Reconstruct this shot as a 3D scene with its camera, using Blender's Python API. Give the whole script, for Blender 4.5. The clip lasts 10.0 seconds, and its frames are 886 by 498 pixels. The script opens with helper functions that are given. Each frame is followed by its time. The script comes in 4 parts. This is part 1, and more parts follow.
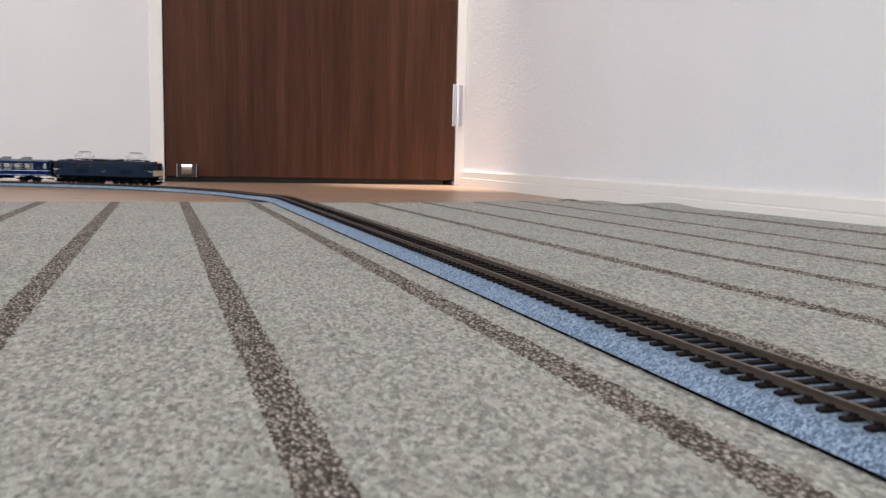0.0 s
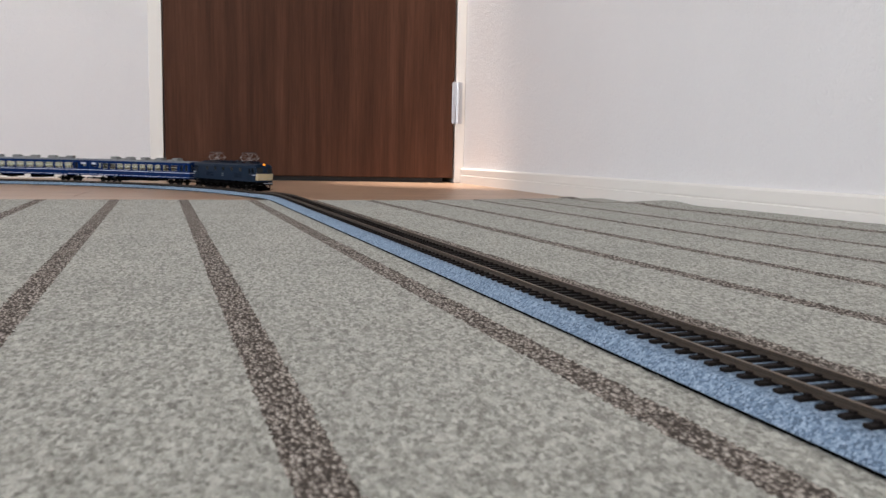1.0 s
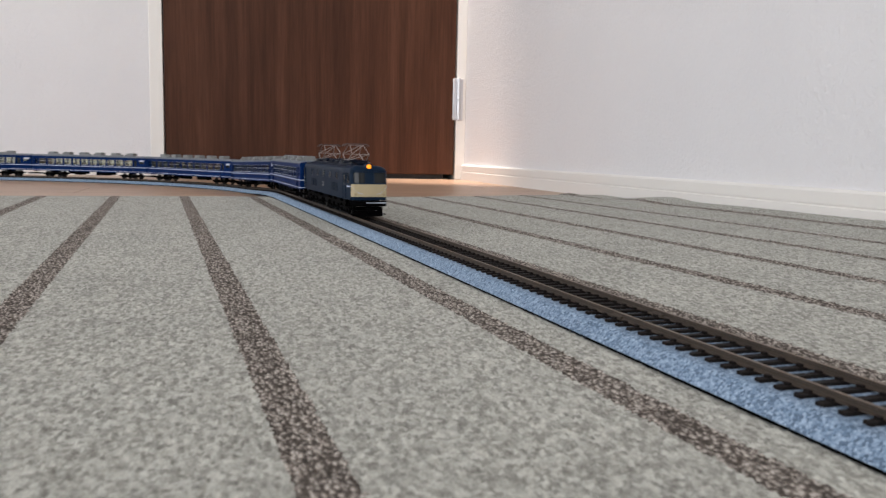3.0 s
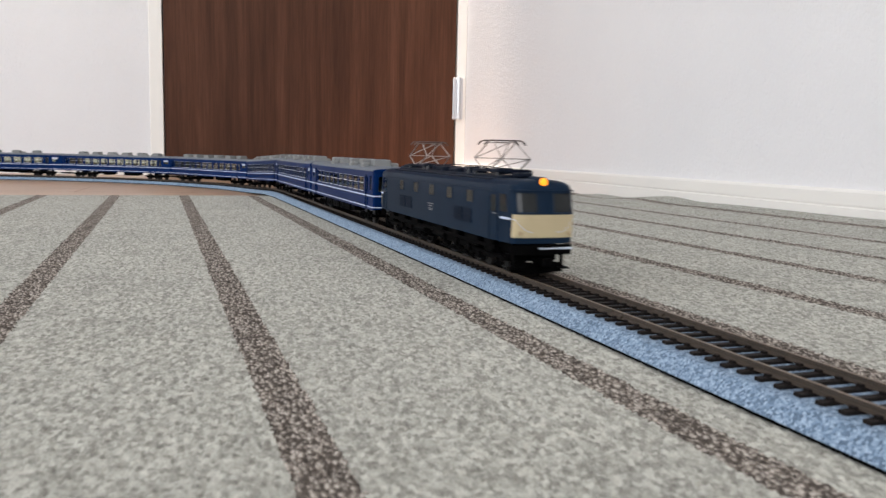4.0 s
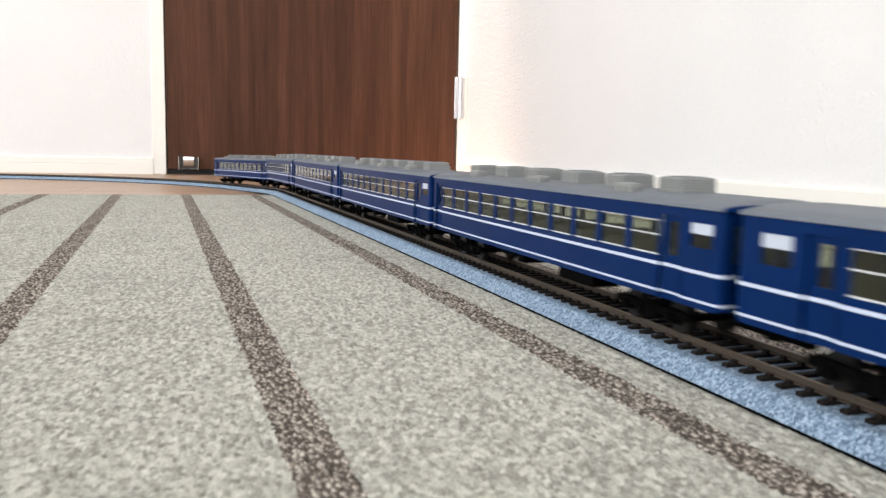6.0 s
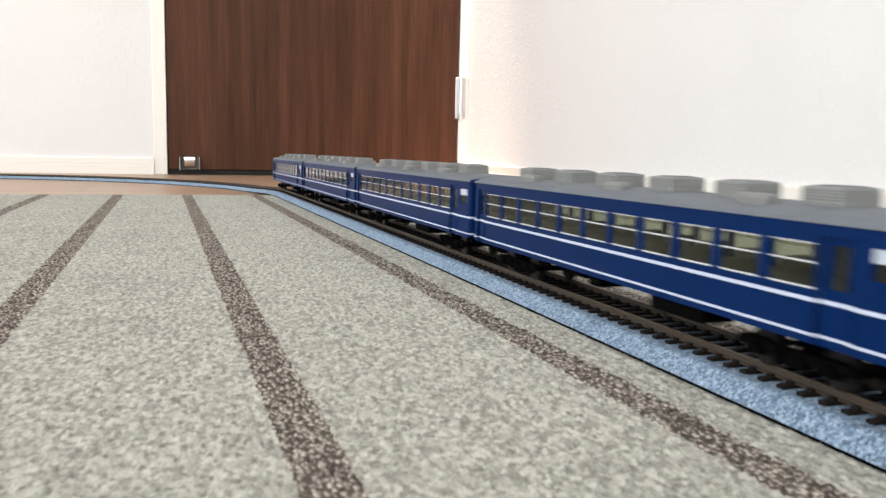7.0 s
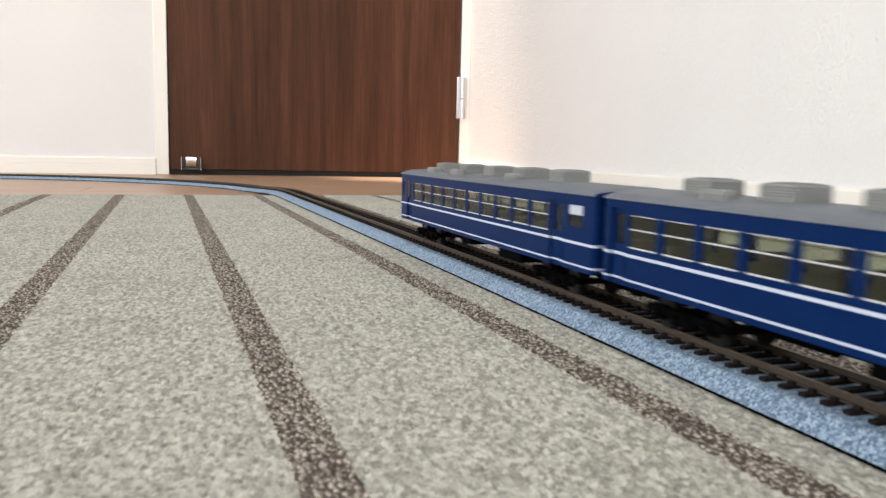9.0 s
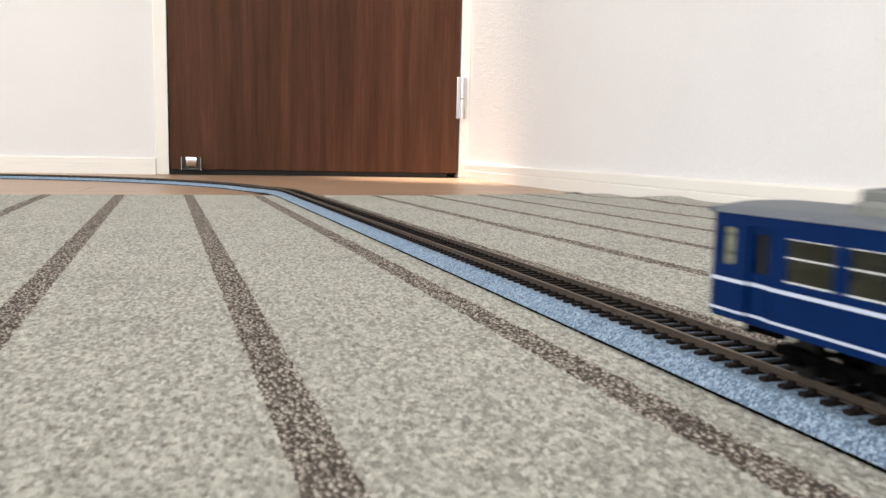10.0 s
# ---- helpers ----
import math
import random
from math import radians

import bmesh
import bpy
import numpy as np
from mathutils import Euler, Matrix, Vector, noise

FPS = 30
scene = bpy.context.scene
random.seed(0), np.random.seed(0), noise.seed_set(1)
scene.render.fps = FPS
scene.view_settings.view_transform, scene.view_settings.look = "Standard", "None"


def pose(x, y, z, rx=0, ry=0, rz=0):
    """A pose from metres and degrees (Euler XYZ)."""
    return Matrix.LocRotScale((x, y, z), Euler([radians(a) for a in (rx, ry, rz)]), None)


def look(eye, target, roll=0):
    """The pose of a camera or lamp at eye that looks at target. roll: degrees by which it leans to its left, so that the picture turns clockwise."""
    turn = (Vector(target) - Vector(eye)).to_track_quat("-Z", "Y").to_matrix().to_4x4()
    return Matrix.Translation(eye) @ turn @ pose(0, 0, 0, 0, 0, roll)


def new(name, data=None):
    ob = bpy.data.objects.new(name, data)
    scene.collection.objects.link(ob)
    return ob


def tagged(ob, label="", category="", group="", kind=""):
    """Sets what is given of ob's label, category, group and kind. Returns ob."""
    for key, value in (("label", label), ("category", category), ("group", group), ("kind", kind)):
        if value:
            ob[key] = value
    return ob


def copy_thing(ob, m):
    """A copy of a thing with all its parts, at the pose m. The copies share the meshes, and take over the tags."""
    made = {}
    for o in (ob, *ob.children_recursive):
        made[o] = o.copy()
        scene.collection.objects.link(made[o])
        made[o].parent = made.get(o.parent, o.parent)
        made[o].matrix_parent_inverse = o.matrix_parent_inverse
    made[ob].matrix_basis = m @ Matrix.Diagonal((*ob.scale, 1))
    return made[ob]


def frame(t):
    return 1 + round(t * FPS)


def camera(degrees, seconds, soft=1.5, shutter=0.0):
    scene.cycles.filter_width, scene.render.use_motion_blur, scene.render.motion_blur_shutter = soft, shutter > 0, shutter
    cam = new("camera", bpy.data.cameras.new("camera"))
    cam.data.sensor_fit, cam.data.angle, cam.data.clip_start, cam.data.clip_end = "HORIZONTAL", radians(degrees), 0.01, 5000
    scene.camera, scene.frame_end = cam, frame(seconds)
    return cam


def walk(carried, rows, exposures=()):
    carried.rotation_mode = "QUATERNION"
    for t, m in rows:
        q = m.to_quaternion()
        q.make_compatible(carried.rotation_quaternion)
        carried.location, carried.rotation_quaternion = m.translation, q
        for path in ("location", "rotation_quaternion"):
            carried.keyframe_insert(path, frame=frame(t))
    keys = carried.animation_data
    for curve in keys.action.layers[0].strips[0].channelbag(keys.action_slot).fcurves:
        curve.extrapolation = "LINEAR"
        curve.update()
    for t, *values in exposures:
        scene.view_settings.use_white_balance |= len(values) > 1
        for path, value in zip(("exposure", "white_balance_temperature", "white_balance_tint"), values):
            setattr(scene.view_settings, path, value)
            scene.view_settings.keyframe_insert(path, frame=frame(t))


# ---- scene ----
import itertools


# ---------- the track's line: distance s along it, growing in the train's way ----------
ARC_R, ARC_Y, LINE_X = 0.640, 1.210, 0.1675      # curve radius, its end, and the straight's place
CARPET = 0.006                                   # the carpet's thickness
RUG_Z, FLOOR_Z = -0.0025, -0.0088                # levels of the carpet's top and of the floor
RAIL_H = 0.0095                                  # rail head above what the track lies on


def smooth(a, b, v):
    v = min(1.0, max(0.0, (v - a) / (b - a)))
    return v * v * (3 - 2 * v)


def heading(s):
    """Angle of the way of travel: 0 is +x, -90 degrees is -y."""
    if s < 0:
        return -math.pi / 2 * min(1.0, max(0.0, 1 + s / (ARC_R * math.pi / 2)))
    return -math.pi / 2 - 0.008 * smooth(0.64, 0.94, s)


STEP, S_MIN, S_MAX = 0.002, -4.0, 3.6


def trace():
    pts = {0: (LINE_X, ARC_Y)}
    x, y = LINE_X, ARC_Y
    for i in range(1, int(S_MAX / STEP) + 1):
        a = heading((i - 0.5) * STEP)
        x, y = x + math.cos(a) * STEP, y + math.sin(a) * STEP
        pts[i] = (x, y)
    x, y = LINE_X, ARC_Y
    for i in range(-1, int(S_MIN / STEP) - 1, -1):
        a = heading((i + 0.5) * STEP)
        x, y = x - math.cos(a) * STEP, y - math.sin(a) * STEP
        pts[i] = (x, y)
    return pts


LINE = trace()


def on_line(s):
    """Place on the track's axis at the level on which the track lies."""
    i = math.floor(s / STEP)
    k = s / STEP - i
    a, b = LINE[i], LINE[i + 1]
    z = FLOOR_Z + (RUG_Z - FLOOR_Z) * smooth(-0.18, 0.12, s)
    return Vector((a[0] + (b[0] - a[0]) * k, a[1] + (b[1] - a[1]) * k, z))


# ---------- camera ----------
cam = camera(57.87, 10.0, soft=1.3, shutter=0.36)
cam.data.dof.use_dof, cam.data.dof.focus_distance, cam.data.dof.aperture_fstop = True, 0.55, 40.0
EYE = (0.0, 0.0, 0.0632)


def aim(right, down, roll):
    """The camera's pose from its yaw to the right, its pitch down and its roll, in degrees."""
    a, b = radians(right), radians(down)
    way = Vector((math.sin(a) * math.cos(b), math.cos(a) * math.cos(b), -math.sin(b)))
    return look(EYE, Vector(EYE) + way, roll)


walk(cam, [(0.0, aim(19.464, 6.378, 1.232)), (0.5, aim(19.464, 6.478, 1.232)), (1.0, aim(19.504, 6.540, 1.232)),
           (1.5, aim(19.517, 6.600, 1.232)), (2.0, aim(19.504, 6.660, 1.232)), (2.5, aim(19.464, 6.733, 1.232)),
           (4.0, aim(19.464, 6.842, 1.232)), (4.5, aim(19.464, 6.863, 1.232)), (5.0, aim(19.424, 6.890, 1.232)),
           (5.5, aim(19.383, 6.900, 1.232)), (7.0, aim(19.282, 6.890, 1.232)), (7.5, aim(19.242, 6.887, 1.232)),
           (8.0, aim(19.222, 6.887, 1.232)), (8.5, aim(19.181, 6.887, 1.232)), (10.0, aim(19.181, 6.887, 1.232))],
     exposures=[(0.0, -0.27, 6460, 14), (1.0, -0.33, 6460, 13), (2.7, -0.32, 6450, 13), (4.5, 0.16, 6460, 11), (5.5, 0.40, 6600, 10), (7.5, 0.30, 6750, 9), (10.0, 0.19, 6850, 10)])

# ---------- world and light ----------
TH = radians(4.02)                               # the room is turned a little against the carpet's stripes
DOOR_D, WALL_W = 2.0966, 0.6325                  # the two walls' distances from the eye's foot
# room and carpet are drawn up round the eye at 1 : 1.04
FULL = Matrix.Translation(EYE) @ Matrix.Scale(1.04, 4) @ Matrix.Translation(-Vector(EYE))
ROOM = FULL @ pose(0, 0, 0, 0, 0, -math.degrees(TH))    # room axes: x along the door wall, y towards it
ROOM_L, ROOM_B, ROOM_H = -2.50, -2.6, 2.40       # the other walls, and the ceiling's height

world = bpy.data.worlds.new("sky")
scene.world = world
world.use_nodes = True
wn = world.node_tree.nodes
sky = wn.new("ShaderNodeTexSky")
sky.sky_type, sky.sun_disc, sky.sun_elevation, sky.sun_rotation = "NISHITA", False, radians(40), radians(200)
world.node_tree.links.new(sky.outputs[0], wn["Background"].inputs[0])
wn["Background"].inputs[1].default_value = 0.12


def lamp(name, kind, m, energy, colour):
    data = bpy.data.lights.new(name, kind)
    data.energy, data.color = energy, colour
    ob = new(name, data)
    ob.matrix_world = m
    return ob


# daylight in the opening of the window in the wall on the far side of the room, and in the one behind
win = lamp("window_daylight", "AREA", ROOM @ look((ROOM_L + 0.03, 0.55, 1.25), (1.0, 0.75, 0.9)), 57, (0.985, 1.0, 0.995))
win.data.shape, win.data.size, win.data.size_y = "RECTANGLE", 2.2, 1.9
win2 = lamp("window_daylight", "AREA", ROOM @ look((-0.6, ROOM_B + 0.03, 1.25), (-0.4, 1.0, 0.9)), 46, (0.985, 1.0, 0.995))
win2.data.shape, win2.data.size, win2.data.size_y = "RECTANGLE", 2.0, 1.9
# unseen warm spot, added for the corner's glow by the door's hinge side
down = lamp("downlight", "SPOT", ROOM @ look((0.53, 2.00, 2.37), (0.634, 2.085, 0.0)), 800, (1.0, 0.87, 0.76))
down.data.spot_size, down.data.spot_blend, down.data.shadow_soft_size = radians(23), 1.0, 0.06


# ---------- materials ----------
def material(name, colour, rough=0.5, metal=0.0):
    m = bpy.data.materials.new(name)
    m.use_nodes = True
    b = m.node_tree.nodes["Principled BSDF"]
    b.inputs["Base Color"].default_value = (*colour, 1)
    b.inputs["Roughness"].default_value, b.inputs["Metallic"].default_value = rough, metal
    return m


class Nodes:
    """Short hand for a material's node tree."""

    def __init__(self, m):
        self.t, self.n, self.l = m.node_tree, m.node_tree.nodes, m.node_tree.links
        self.b = self.n["Principled BSDF"]
        self.co = self.n.new("ShaderNodeTexCoord")

    def add(self, kind):
        return self.n.new(kind)

    def link(self, a, b):
        self.l.new(a, b)

    def place(self, scale=(1, 1, 1), what="Object", turn=(0, 0, 0)):
        node = self.add("ShaderNodeMapping")
        node.inputs["Scale"].default_value = scale
        node.inputs["Rotation"].default_value = turn
        self.link(self.co.outputs[what], node.inputs[0])
        return node.outputs[0]

    def noise(self, at, scale, detail=3, rough=0.55):
        node = self.add("ShaderNodeTexNoise")
        node.inputs["Scale"].default_value, node.inputs["Detail"].default_value, node.inputs["Roughness"].default_value = scale, detail, rough
        self.link(at, node.inputs["Vector"])
        return node.outputs["Fac"]

    def cells(self, at, scale, out="Color", feature="F1"):
        node = self.add("ShaderNodeTexVoronoi")
        node.feature = feature
        node.inputs["Scale"].default_value = scale
        self.link(at, node.inputs["Vector"])
        return node.outputs[out]

    def ramp(self, value, stops):
        node = self.add("ShaderNodeValToRGB")
        e = node.color_ramp.elements
        while len(e) < len(stops):
            e.new(0.5)
        for i, (p, c) in enumerate(stops):
            e[i].position, e[i].color = p, (*c, 1) if len(c) == 3 else c
        self.link(value, node.inputs[0])
        return node.outputs[0]

    def mix(self, a, b, fac=0.5, how="MIX"):
        node = self.add("ShaderNodeMix")
        node.data_type, node.blend_type = "RGBA", how
        for v, s in ((fac, node.inputs[0]), (a, node.inputs[6]), (b, node.inputs[7])):
            if isinstance(v, (int, float)):
                s.default_value = v
            elif isinstance(v, tuple):
                s.default_value = (*v, 1)
            else:
                self.link(v, s)
        return node.outputs[2]

    def grey(self, colour):
        node = self.add("ShaderNodeRGBToBW")
        self.link(colour, node.inputs[0])
        return node.outputs[0]

    def colour(self, c):
        self.link(c, self.b.inputs["Base Color"])

    def bump(self, h, strength, distance, under=None):
        node = self.add("ShaderNodeBump")
        node.inputs["Strength"].default_value, node.inputs["Distance"].default_value = strength, distance
        self.link(h, node.inputs["Height"])
        if under:
            self.link(under, node.inputs["Normal"])
        self.link(node.outputs[0], self.b.inputs["Normal"])
        return node.outputs[0]


def pile_material(name, stops, loops, share_of_loop):
    """Looped pile: each loop has its own tone, with fibres finer than it and a slow change over the sheet."""
    m = material(name, stops[1][1], 0.95)
    n = Nodes(m)
    loop = n.add("ShaderNodeAttribute")
    loop.attribute_name = "fleck"
    fibre = n.noise(n.place((1.0, 0.70, 1.0)), loops, 3, 0.75)
    c = n.ramp(n.grey(n.mix(fibre, loop.outputs["Fac"], share_of_loop)), stops)
    wide = n.noise(n.place(), 14, 4, 0.6)
    c = n.mix(c, n.ramp(wide, [(0.3, (0.86, 0.855, 0.85)), (0.7, (1.08, 1.075, 1.06))]), 0.6, "MULTIPLY")
    n.colour(c)
    n.bump(fibre, 0.5, 0.0006)
    n.b.inputs["Specular IOR Level"].default_value = 0.1
    n.b.inputs["Sheen Weight"].default_value, n.b.inputs["Sheen Roughness"].default_value = 0.05, 0.5
    return m


M_CARPET = pile_material("beige fleck loop pile", [(0.27, (0.178, 0.172, 0.153)), (0.46, (0.332, 0.331, 0.296)), (0.72, (0.545, 0.545, 0.495))], 1080, 0.36)


def knit_material():
    """Coarse brown knit: small pale loops, the colour darkening into the gaps between them."""
    m = material("brown grey knit", (0.16, 0.14, 0.125), 0.95)
    n = Nodes(m)
    at = n.place((1.0, 0.66, 1.0))
    loop = n.cells(at, 820, "Distance")
    tint = n.grey(n.cells(at, 820))
    c = n.ramp(loop, [(0.28, (0.43, 0.40, 0.36)), (0.48, (0.225, 0.20, 0.178)), (0.70, (0.082, 0.071, 0.062))])
    c = n.mix(c, n.ramp(tint, [(0.2, (0.58, 0.56, 0.55)), (0.7, (1.15, 1.12, 1.10))]), 0.8, "MULTIPLY")
    n.colour(c)
    n.bump(n.ramp(loop, [(0.1, (1, 1, 1)), (0.6, (0, 0, 0))]), 0.6, 0.0008)
    n.b.inputs["Specular IOR Level"].default_value = 0.1
    return m


M_STRIPE = knit_material()


def wallpaper():
    m = material("embossed white wallpaper", (0.70, 0.69, 0.70), 0.8)
    n = Nodes(m)
    at = n.place()
    a, b = n.noise(at, 190, 4, 0.65), n.noise(n.place((1, 1, 0.8)), 110, 3)
    n.colour(n.mix((0.72, 0.71, 0.72), (0.775, 0.765, 0.77), n.noise(at, 5, 3)))
    n.bump(n.mix(a, b, 0.5), 0.8, 0.0034)
    return m


def wood(name, dark, mid, light, along, scale, rough):
    """along: scale of the grain on the three axes; the small one is the way of the grain."""
    m = material(name, mid, rough)
    n = Nodes(m)
    at = n.place(along)
    wave = n.noise(at, scale, 6, 0.62)
    fine = n.noise(n.place(tuple(v * 6 for v in along)), scale, 3, 0.7)
    c = n.ramp(wave, [(0.28, dark), (0.5, mid), (0.72, light)])
    c = n.mix(c, n.ramp(fine, [(0.35, (0.62, 0.62, 0.62)), (0.6, (1.05, 1.05, 1.05))]), 0.55, "MULTIPLY")
    n.colour(c)
    n.bump(fine, 0.15, 0.0008)
    return m


def dull(m, level):
    m.node_tree.nodes["Principled BSDF"].inputs["Specular IOR Level"].default_value = level
    return m


M_WALL = wallpaper()
M_DOOR = wood("dark walnut veneer", (0.043, 0.0166, 0.0092), (0.075, 0.0298, 0.0163), (0.106, 0.045, 0.0255), (22, 22, 0.9), 1.6, 0.5)
dull(M_DOOR, 0.12)
M_FLOOR = wood("light brown floor board", (0.30, 0.185, 0.118), (0.41, 0.265, 0.175), (0.49, 0.335, 0.23), (1.2, 16, 16), 2.0, 0.38)
M_TRIM = material("cream white trim", (0.80, 0.775, 0.735), 0.45)
M_CEIL = material("white ceiling", (0.82, 0.82, 0.81), 0.9)
M_STEEL = material("satin steel", (0.62, 0.62, 0.64), 0.32, 1.0)
M_CHROME = material("chrome", (0.80, 0.80, 0.82), 0.12, 1.0)
M_BLACK = material("black gap", (0.012, 0.011, 0.011), 0.8)


def speckle(m, scale, low, high, bump=0.0, depth=0.0005):
    """Uneven tone and fine relief on a plain material."""
    n = Nodes(m)
    base = tuple(n.b.inputs["Base Color"].default_value)[:3]
    f = n.mix(n.noise(n.place(), scale, 4, 0.65), n.noise(n.place(), scale * 0.12, 3), 0.4)
    n.colour(n.ramp(n.grey(f), [(0.32, tuple(v * low for v in base)), (0.68, tuple(min(1, v * high) for v in base))]))
    if bump:
        n.bump(f, bump, depth)
    return m


def ballast():
    m = material("blue grey moulded ballast", (0.20, 0.28, 0.39), 0.85)
    n = Nodes(m)
    at = n.place()
    c = n.grey(n.cells(at, 1250))
    f = n.noise(at, 1900, 2)
    n.colour(n.ramp(n.grey(n.mix(c, f, 0.45)), [(0.28, (0.068, 0.110, 0.170)), (0.5, (0.160, 0.240, 0.345)), (0.72, (0.33, 0.43, 0.56))]))
    n.bump(n.grey(n.mix(n.cells(at, 1250, "Distance"), f, 0.35)), 0.8, 0.0007)
    return m


M_BALLAST = ballast()
M_TIE = speckle(material("dark brown tie plastic", (0.012, 0.010, 0.0095), 0.55), 900, 0.6, 1.5)
M_RAIL = speckle(material("browned nickel rail", (0.043, 0.031, 0.022), 0.55, 0.1), 700, 0.65, 1.35)
M_HEAD = speckle(material("worn rail head", (0.135, 0.098, 0.066), 0.45, 0.4), 500, 0.6, 1.4)
M_COACH = speckle(material("deep blue coach paint", (0.0009, 0.0150, 0.078), 0.36), 60, 0.9, 1.12)
M_LOCO = speckle(material("dull navy engine paint", (0.0064, 0.0158, 0.0330), 0.42), 60, 0.88, 1.14)
M_LOCO_ROOF = speckle(material("navy black roof paint", (0.005, 0.008, 0.016), 0.5), 200, 0.8, 1.3)
M_ROOF = speckle(material("matt grey roof paint", (0.112, 0.128, 0.152), 0.6), 200, 0.92, 1.08)
M_UNIT = speckle(material("light grey unit plastic", (0.175, 0.182, 0.180), 0.55), 300, 0.92, 1.06)
M_WHITE = material("white line paint", (0.52, 0.58, 0.72), 0.4)
M_CREAM = speckle(material("cream nose paint", (0.47, 0.385, 0.235), 0.42), 80, 0.93, 1.05)
M_UNDER = speckle(material("black underframe plastic", (0.0016, 0.0015, 0.0016), 0.6), 500, 0.6, 1.9)
M_DARKBLUE = material("shaded louvre blue", (0.0022, 0.0078, 0.0200), 0.5)
M_SEAT = speckle(material("olive tan interior plastic", (0.125, 0.118, 0.084), 0.6), 300, 0.85, 1.1)
M_WHEEL = material("blackened wheel", (0.018, 0.017, 0.017), 0.45, 0.8)
M_PANTO = material("grey pantograph metal", (0.33, 0.31, 0.30), 0.4, 0.6)
M_STRIP = material("dark contact strip", (0.05, 0.04, 0.038), 0.5)
M_FROST = material("frosted white pane", (0.46, 0.51, 0.60), 0.35)


def glass():
    m = bpy.data.materials.new("clear window plastic")
    m.use_nodes = True
    t = m.node_tree
    t.nodes.remove(t.nodes["Principled BSDF"])
    clear, gloss, facing, power, scale, mix = (t.nodes.new("ShaderNode" + k) for k in ("BsdfTransparent", "BsdfGlossy", "LayerWeight", "Math", "Math", "MixShader"))
    clear.inputs[0].default_value = (0.84, 0.86, 0.81, 1)
    gloss.inputs["Roughness"].default_value = 0.06
    power.operation, power.inputs[1].default_value = "POWER", 5.0
    scale.operation, scale.inputs[1].default_value, scale.inputs[2].default_value = "MULTIPLY_ADD", 0.8, 0.035
    for a, b in ((facing.outputs["Facing"], power.inputs[0]), (power.outputs[0], scale.inputs[0]), (scale.outputs[0], mix.inputs[0]), (clear.outputs[0], mix.inputs[1]),
                 (gloss.outputs[0], mix.inputs[2]), (mix.outputs[0], t.nodes["Material Output"].inputs[0])):
        t.links.new(a, b)
    return m


def glow(name, colour, strength):
    m = material(name, colour, 0.4)
    b = m.node_tree.nodes["Principled BSDF"]
    b.inputs["Emission Color"].default_value, b.inputs["Emission Strength"].default_value = (*colour, 1), strength
    return m


for m in (M_COACH, M_LOCO, M_DARKBLUE, M_LOCO_ROOF, M_TIE):
    dull(m, 0.055)
dull(M_UNDER, 0.015)
M_GLASS = glass()
M_LAMP = glow("lit orange headlamp", (1.0, 0.30, 0.008), 1.3)


# ---------- building blocks ----------
def box(bm, x0, x1, y0, y1, z0, z1, bevel=0.0, seg=1):
    vs = [bm.verts.new((x, y, z)) for x in (x0, x1) for y in (y0, y1) for z in (z0, z1)]
    fs = [bm.faces.new([vs[i] for i in q]) for q in ((0, 1, 3, 2), (4, 6, 7, 5), (0, 4, 5, 1), (2, 3, 7, 6), (0, 2, 6, 4), (1, 5, 7, 3))]
    if bevel:
        edges = {e for f in fs for e in f.edges}
        bmesh.ops.bevel(bm, geom=list(edges), offset=bevel, segments=seg, affect="EDGES", profile=0.5)
    return vs


def rod(bm, a, b, r, n=8, r2=None):
    """A round bar from a to b."""
    a, b = Vector(a), Vector(b)
    d = b - a
    q = d.to_track_quat("Z", "Y")
    rings = []
    for p, rr in ((a, r), (b, r if r2 is None else r2)):
        rings.append([bm.verts.new(p + q @ Vector((math.cos(k * math.tau / n) * rr, math.sin(k * math.tau / n) * rr, 0))) for k in range(n)])
    for k in range(n):
        bm.faces.new((rings[0][k], rings[0][(k + 1) % n], rings[1][(k + 1) % n], rings[1][k]))
    bm.faces.new(rings[0][::-1]), bm.faces.new(rings[1])


def loft(bm, rings, caps=True, close=True):
    """Faces between rings of points, each ring of the same count."""
    vs = [[bm.verts.new(p) for p in ring] for ring in rings]
    n = len(vs[0])
    for a, b in zip(vs, vs[1:]):
        for k in range(n if close else n - 1):
            bm.faces.new((a[k], a[(k + 1) % n], b[(k + 1) % n], b[k]))
    if caps:
        bm.faces.new(vs[0][::-1]), bm.faces.new(vs[-1])
    return vs


def finish(name, bm, mats, smooth_angle=None):
    bmesh.ops.recalc_face_normals(bm, faces=bm.faces[:])
    me = bpy.data.meshes.new(name)
    bm.to_mesh(me)
    bm.free()
    for m in mats if isinstance(mats, (list, tuple)) else [mats]:
        me.materials.append(m)
    if smooth_angle is not None:
        me.shade_smooth()
        me.set_sharp_from_angle(angle=radians(smooth_angle))
    return me


def part(name, bm, mats, parent, label="", smooth_angle=None):
    ob = new(name, finish(name, bm, mats, smooth_angle))
    ob.parent = parent
    if label:
        tagged(ob, label)
    return ob


def share(name, me, parent, m, label=""):
    """One more part on a mesh that is already built."""
    ob = new(name, me)
    ob.parent, ob.matrix_basis = parent, m
    if label:
        tagged(ob, label)
    return ob


def thing(name, label, category, group="", kind="", m=None):
    ob = new(name)
    ob.empty_display_size = 0.02
    if m is not None:
        ob.matrix_basis = m
    return tagged(ob, label, category, group, kind)


def setting(name, bm, mats, label, m=None, smooth_angle=None):
    ob = new(name, finish(name, bm, mats, smooth_angle))
    if m is not None:
        ob.matrix_basis = m
    return tagged(ob, label, kind="structure")


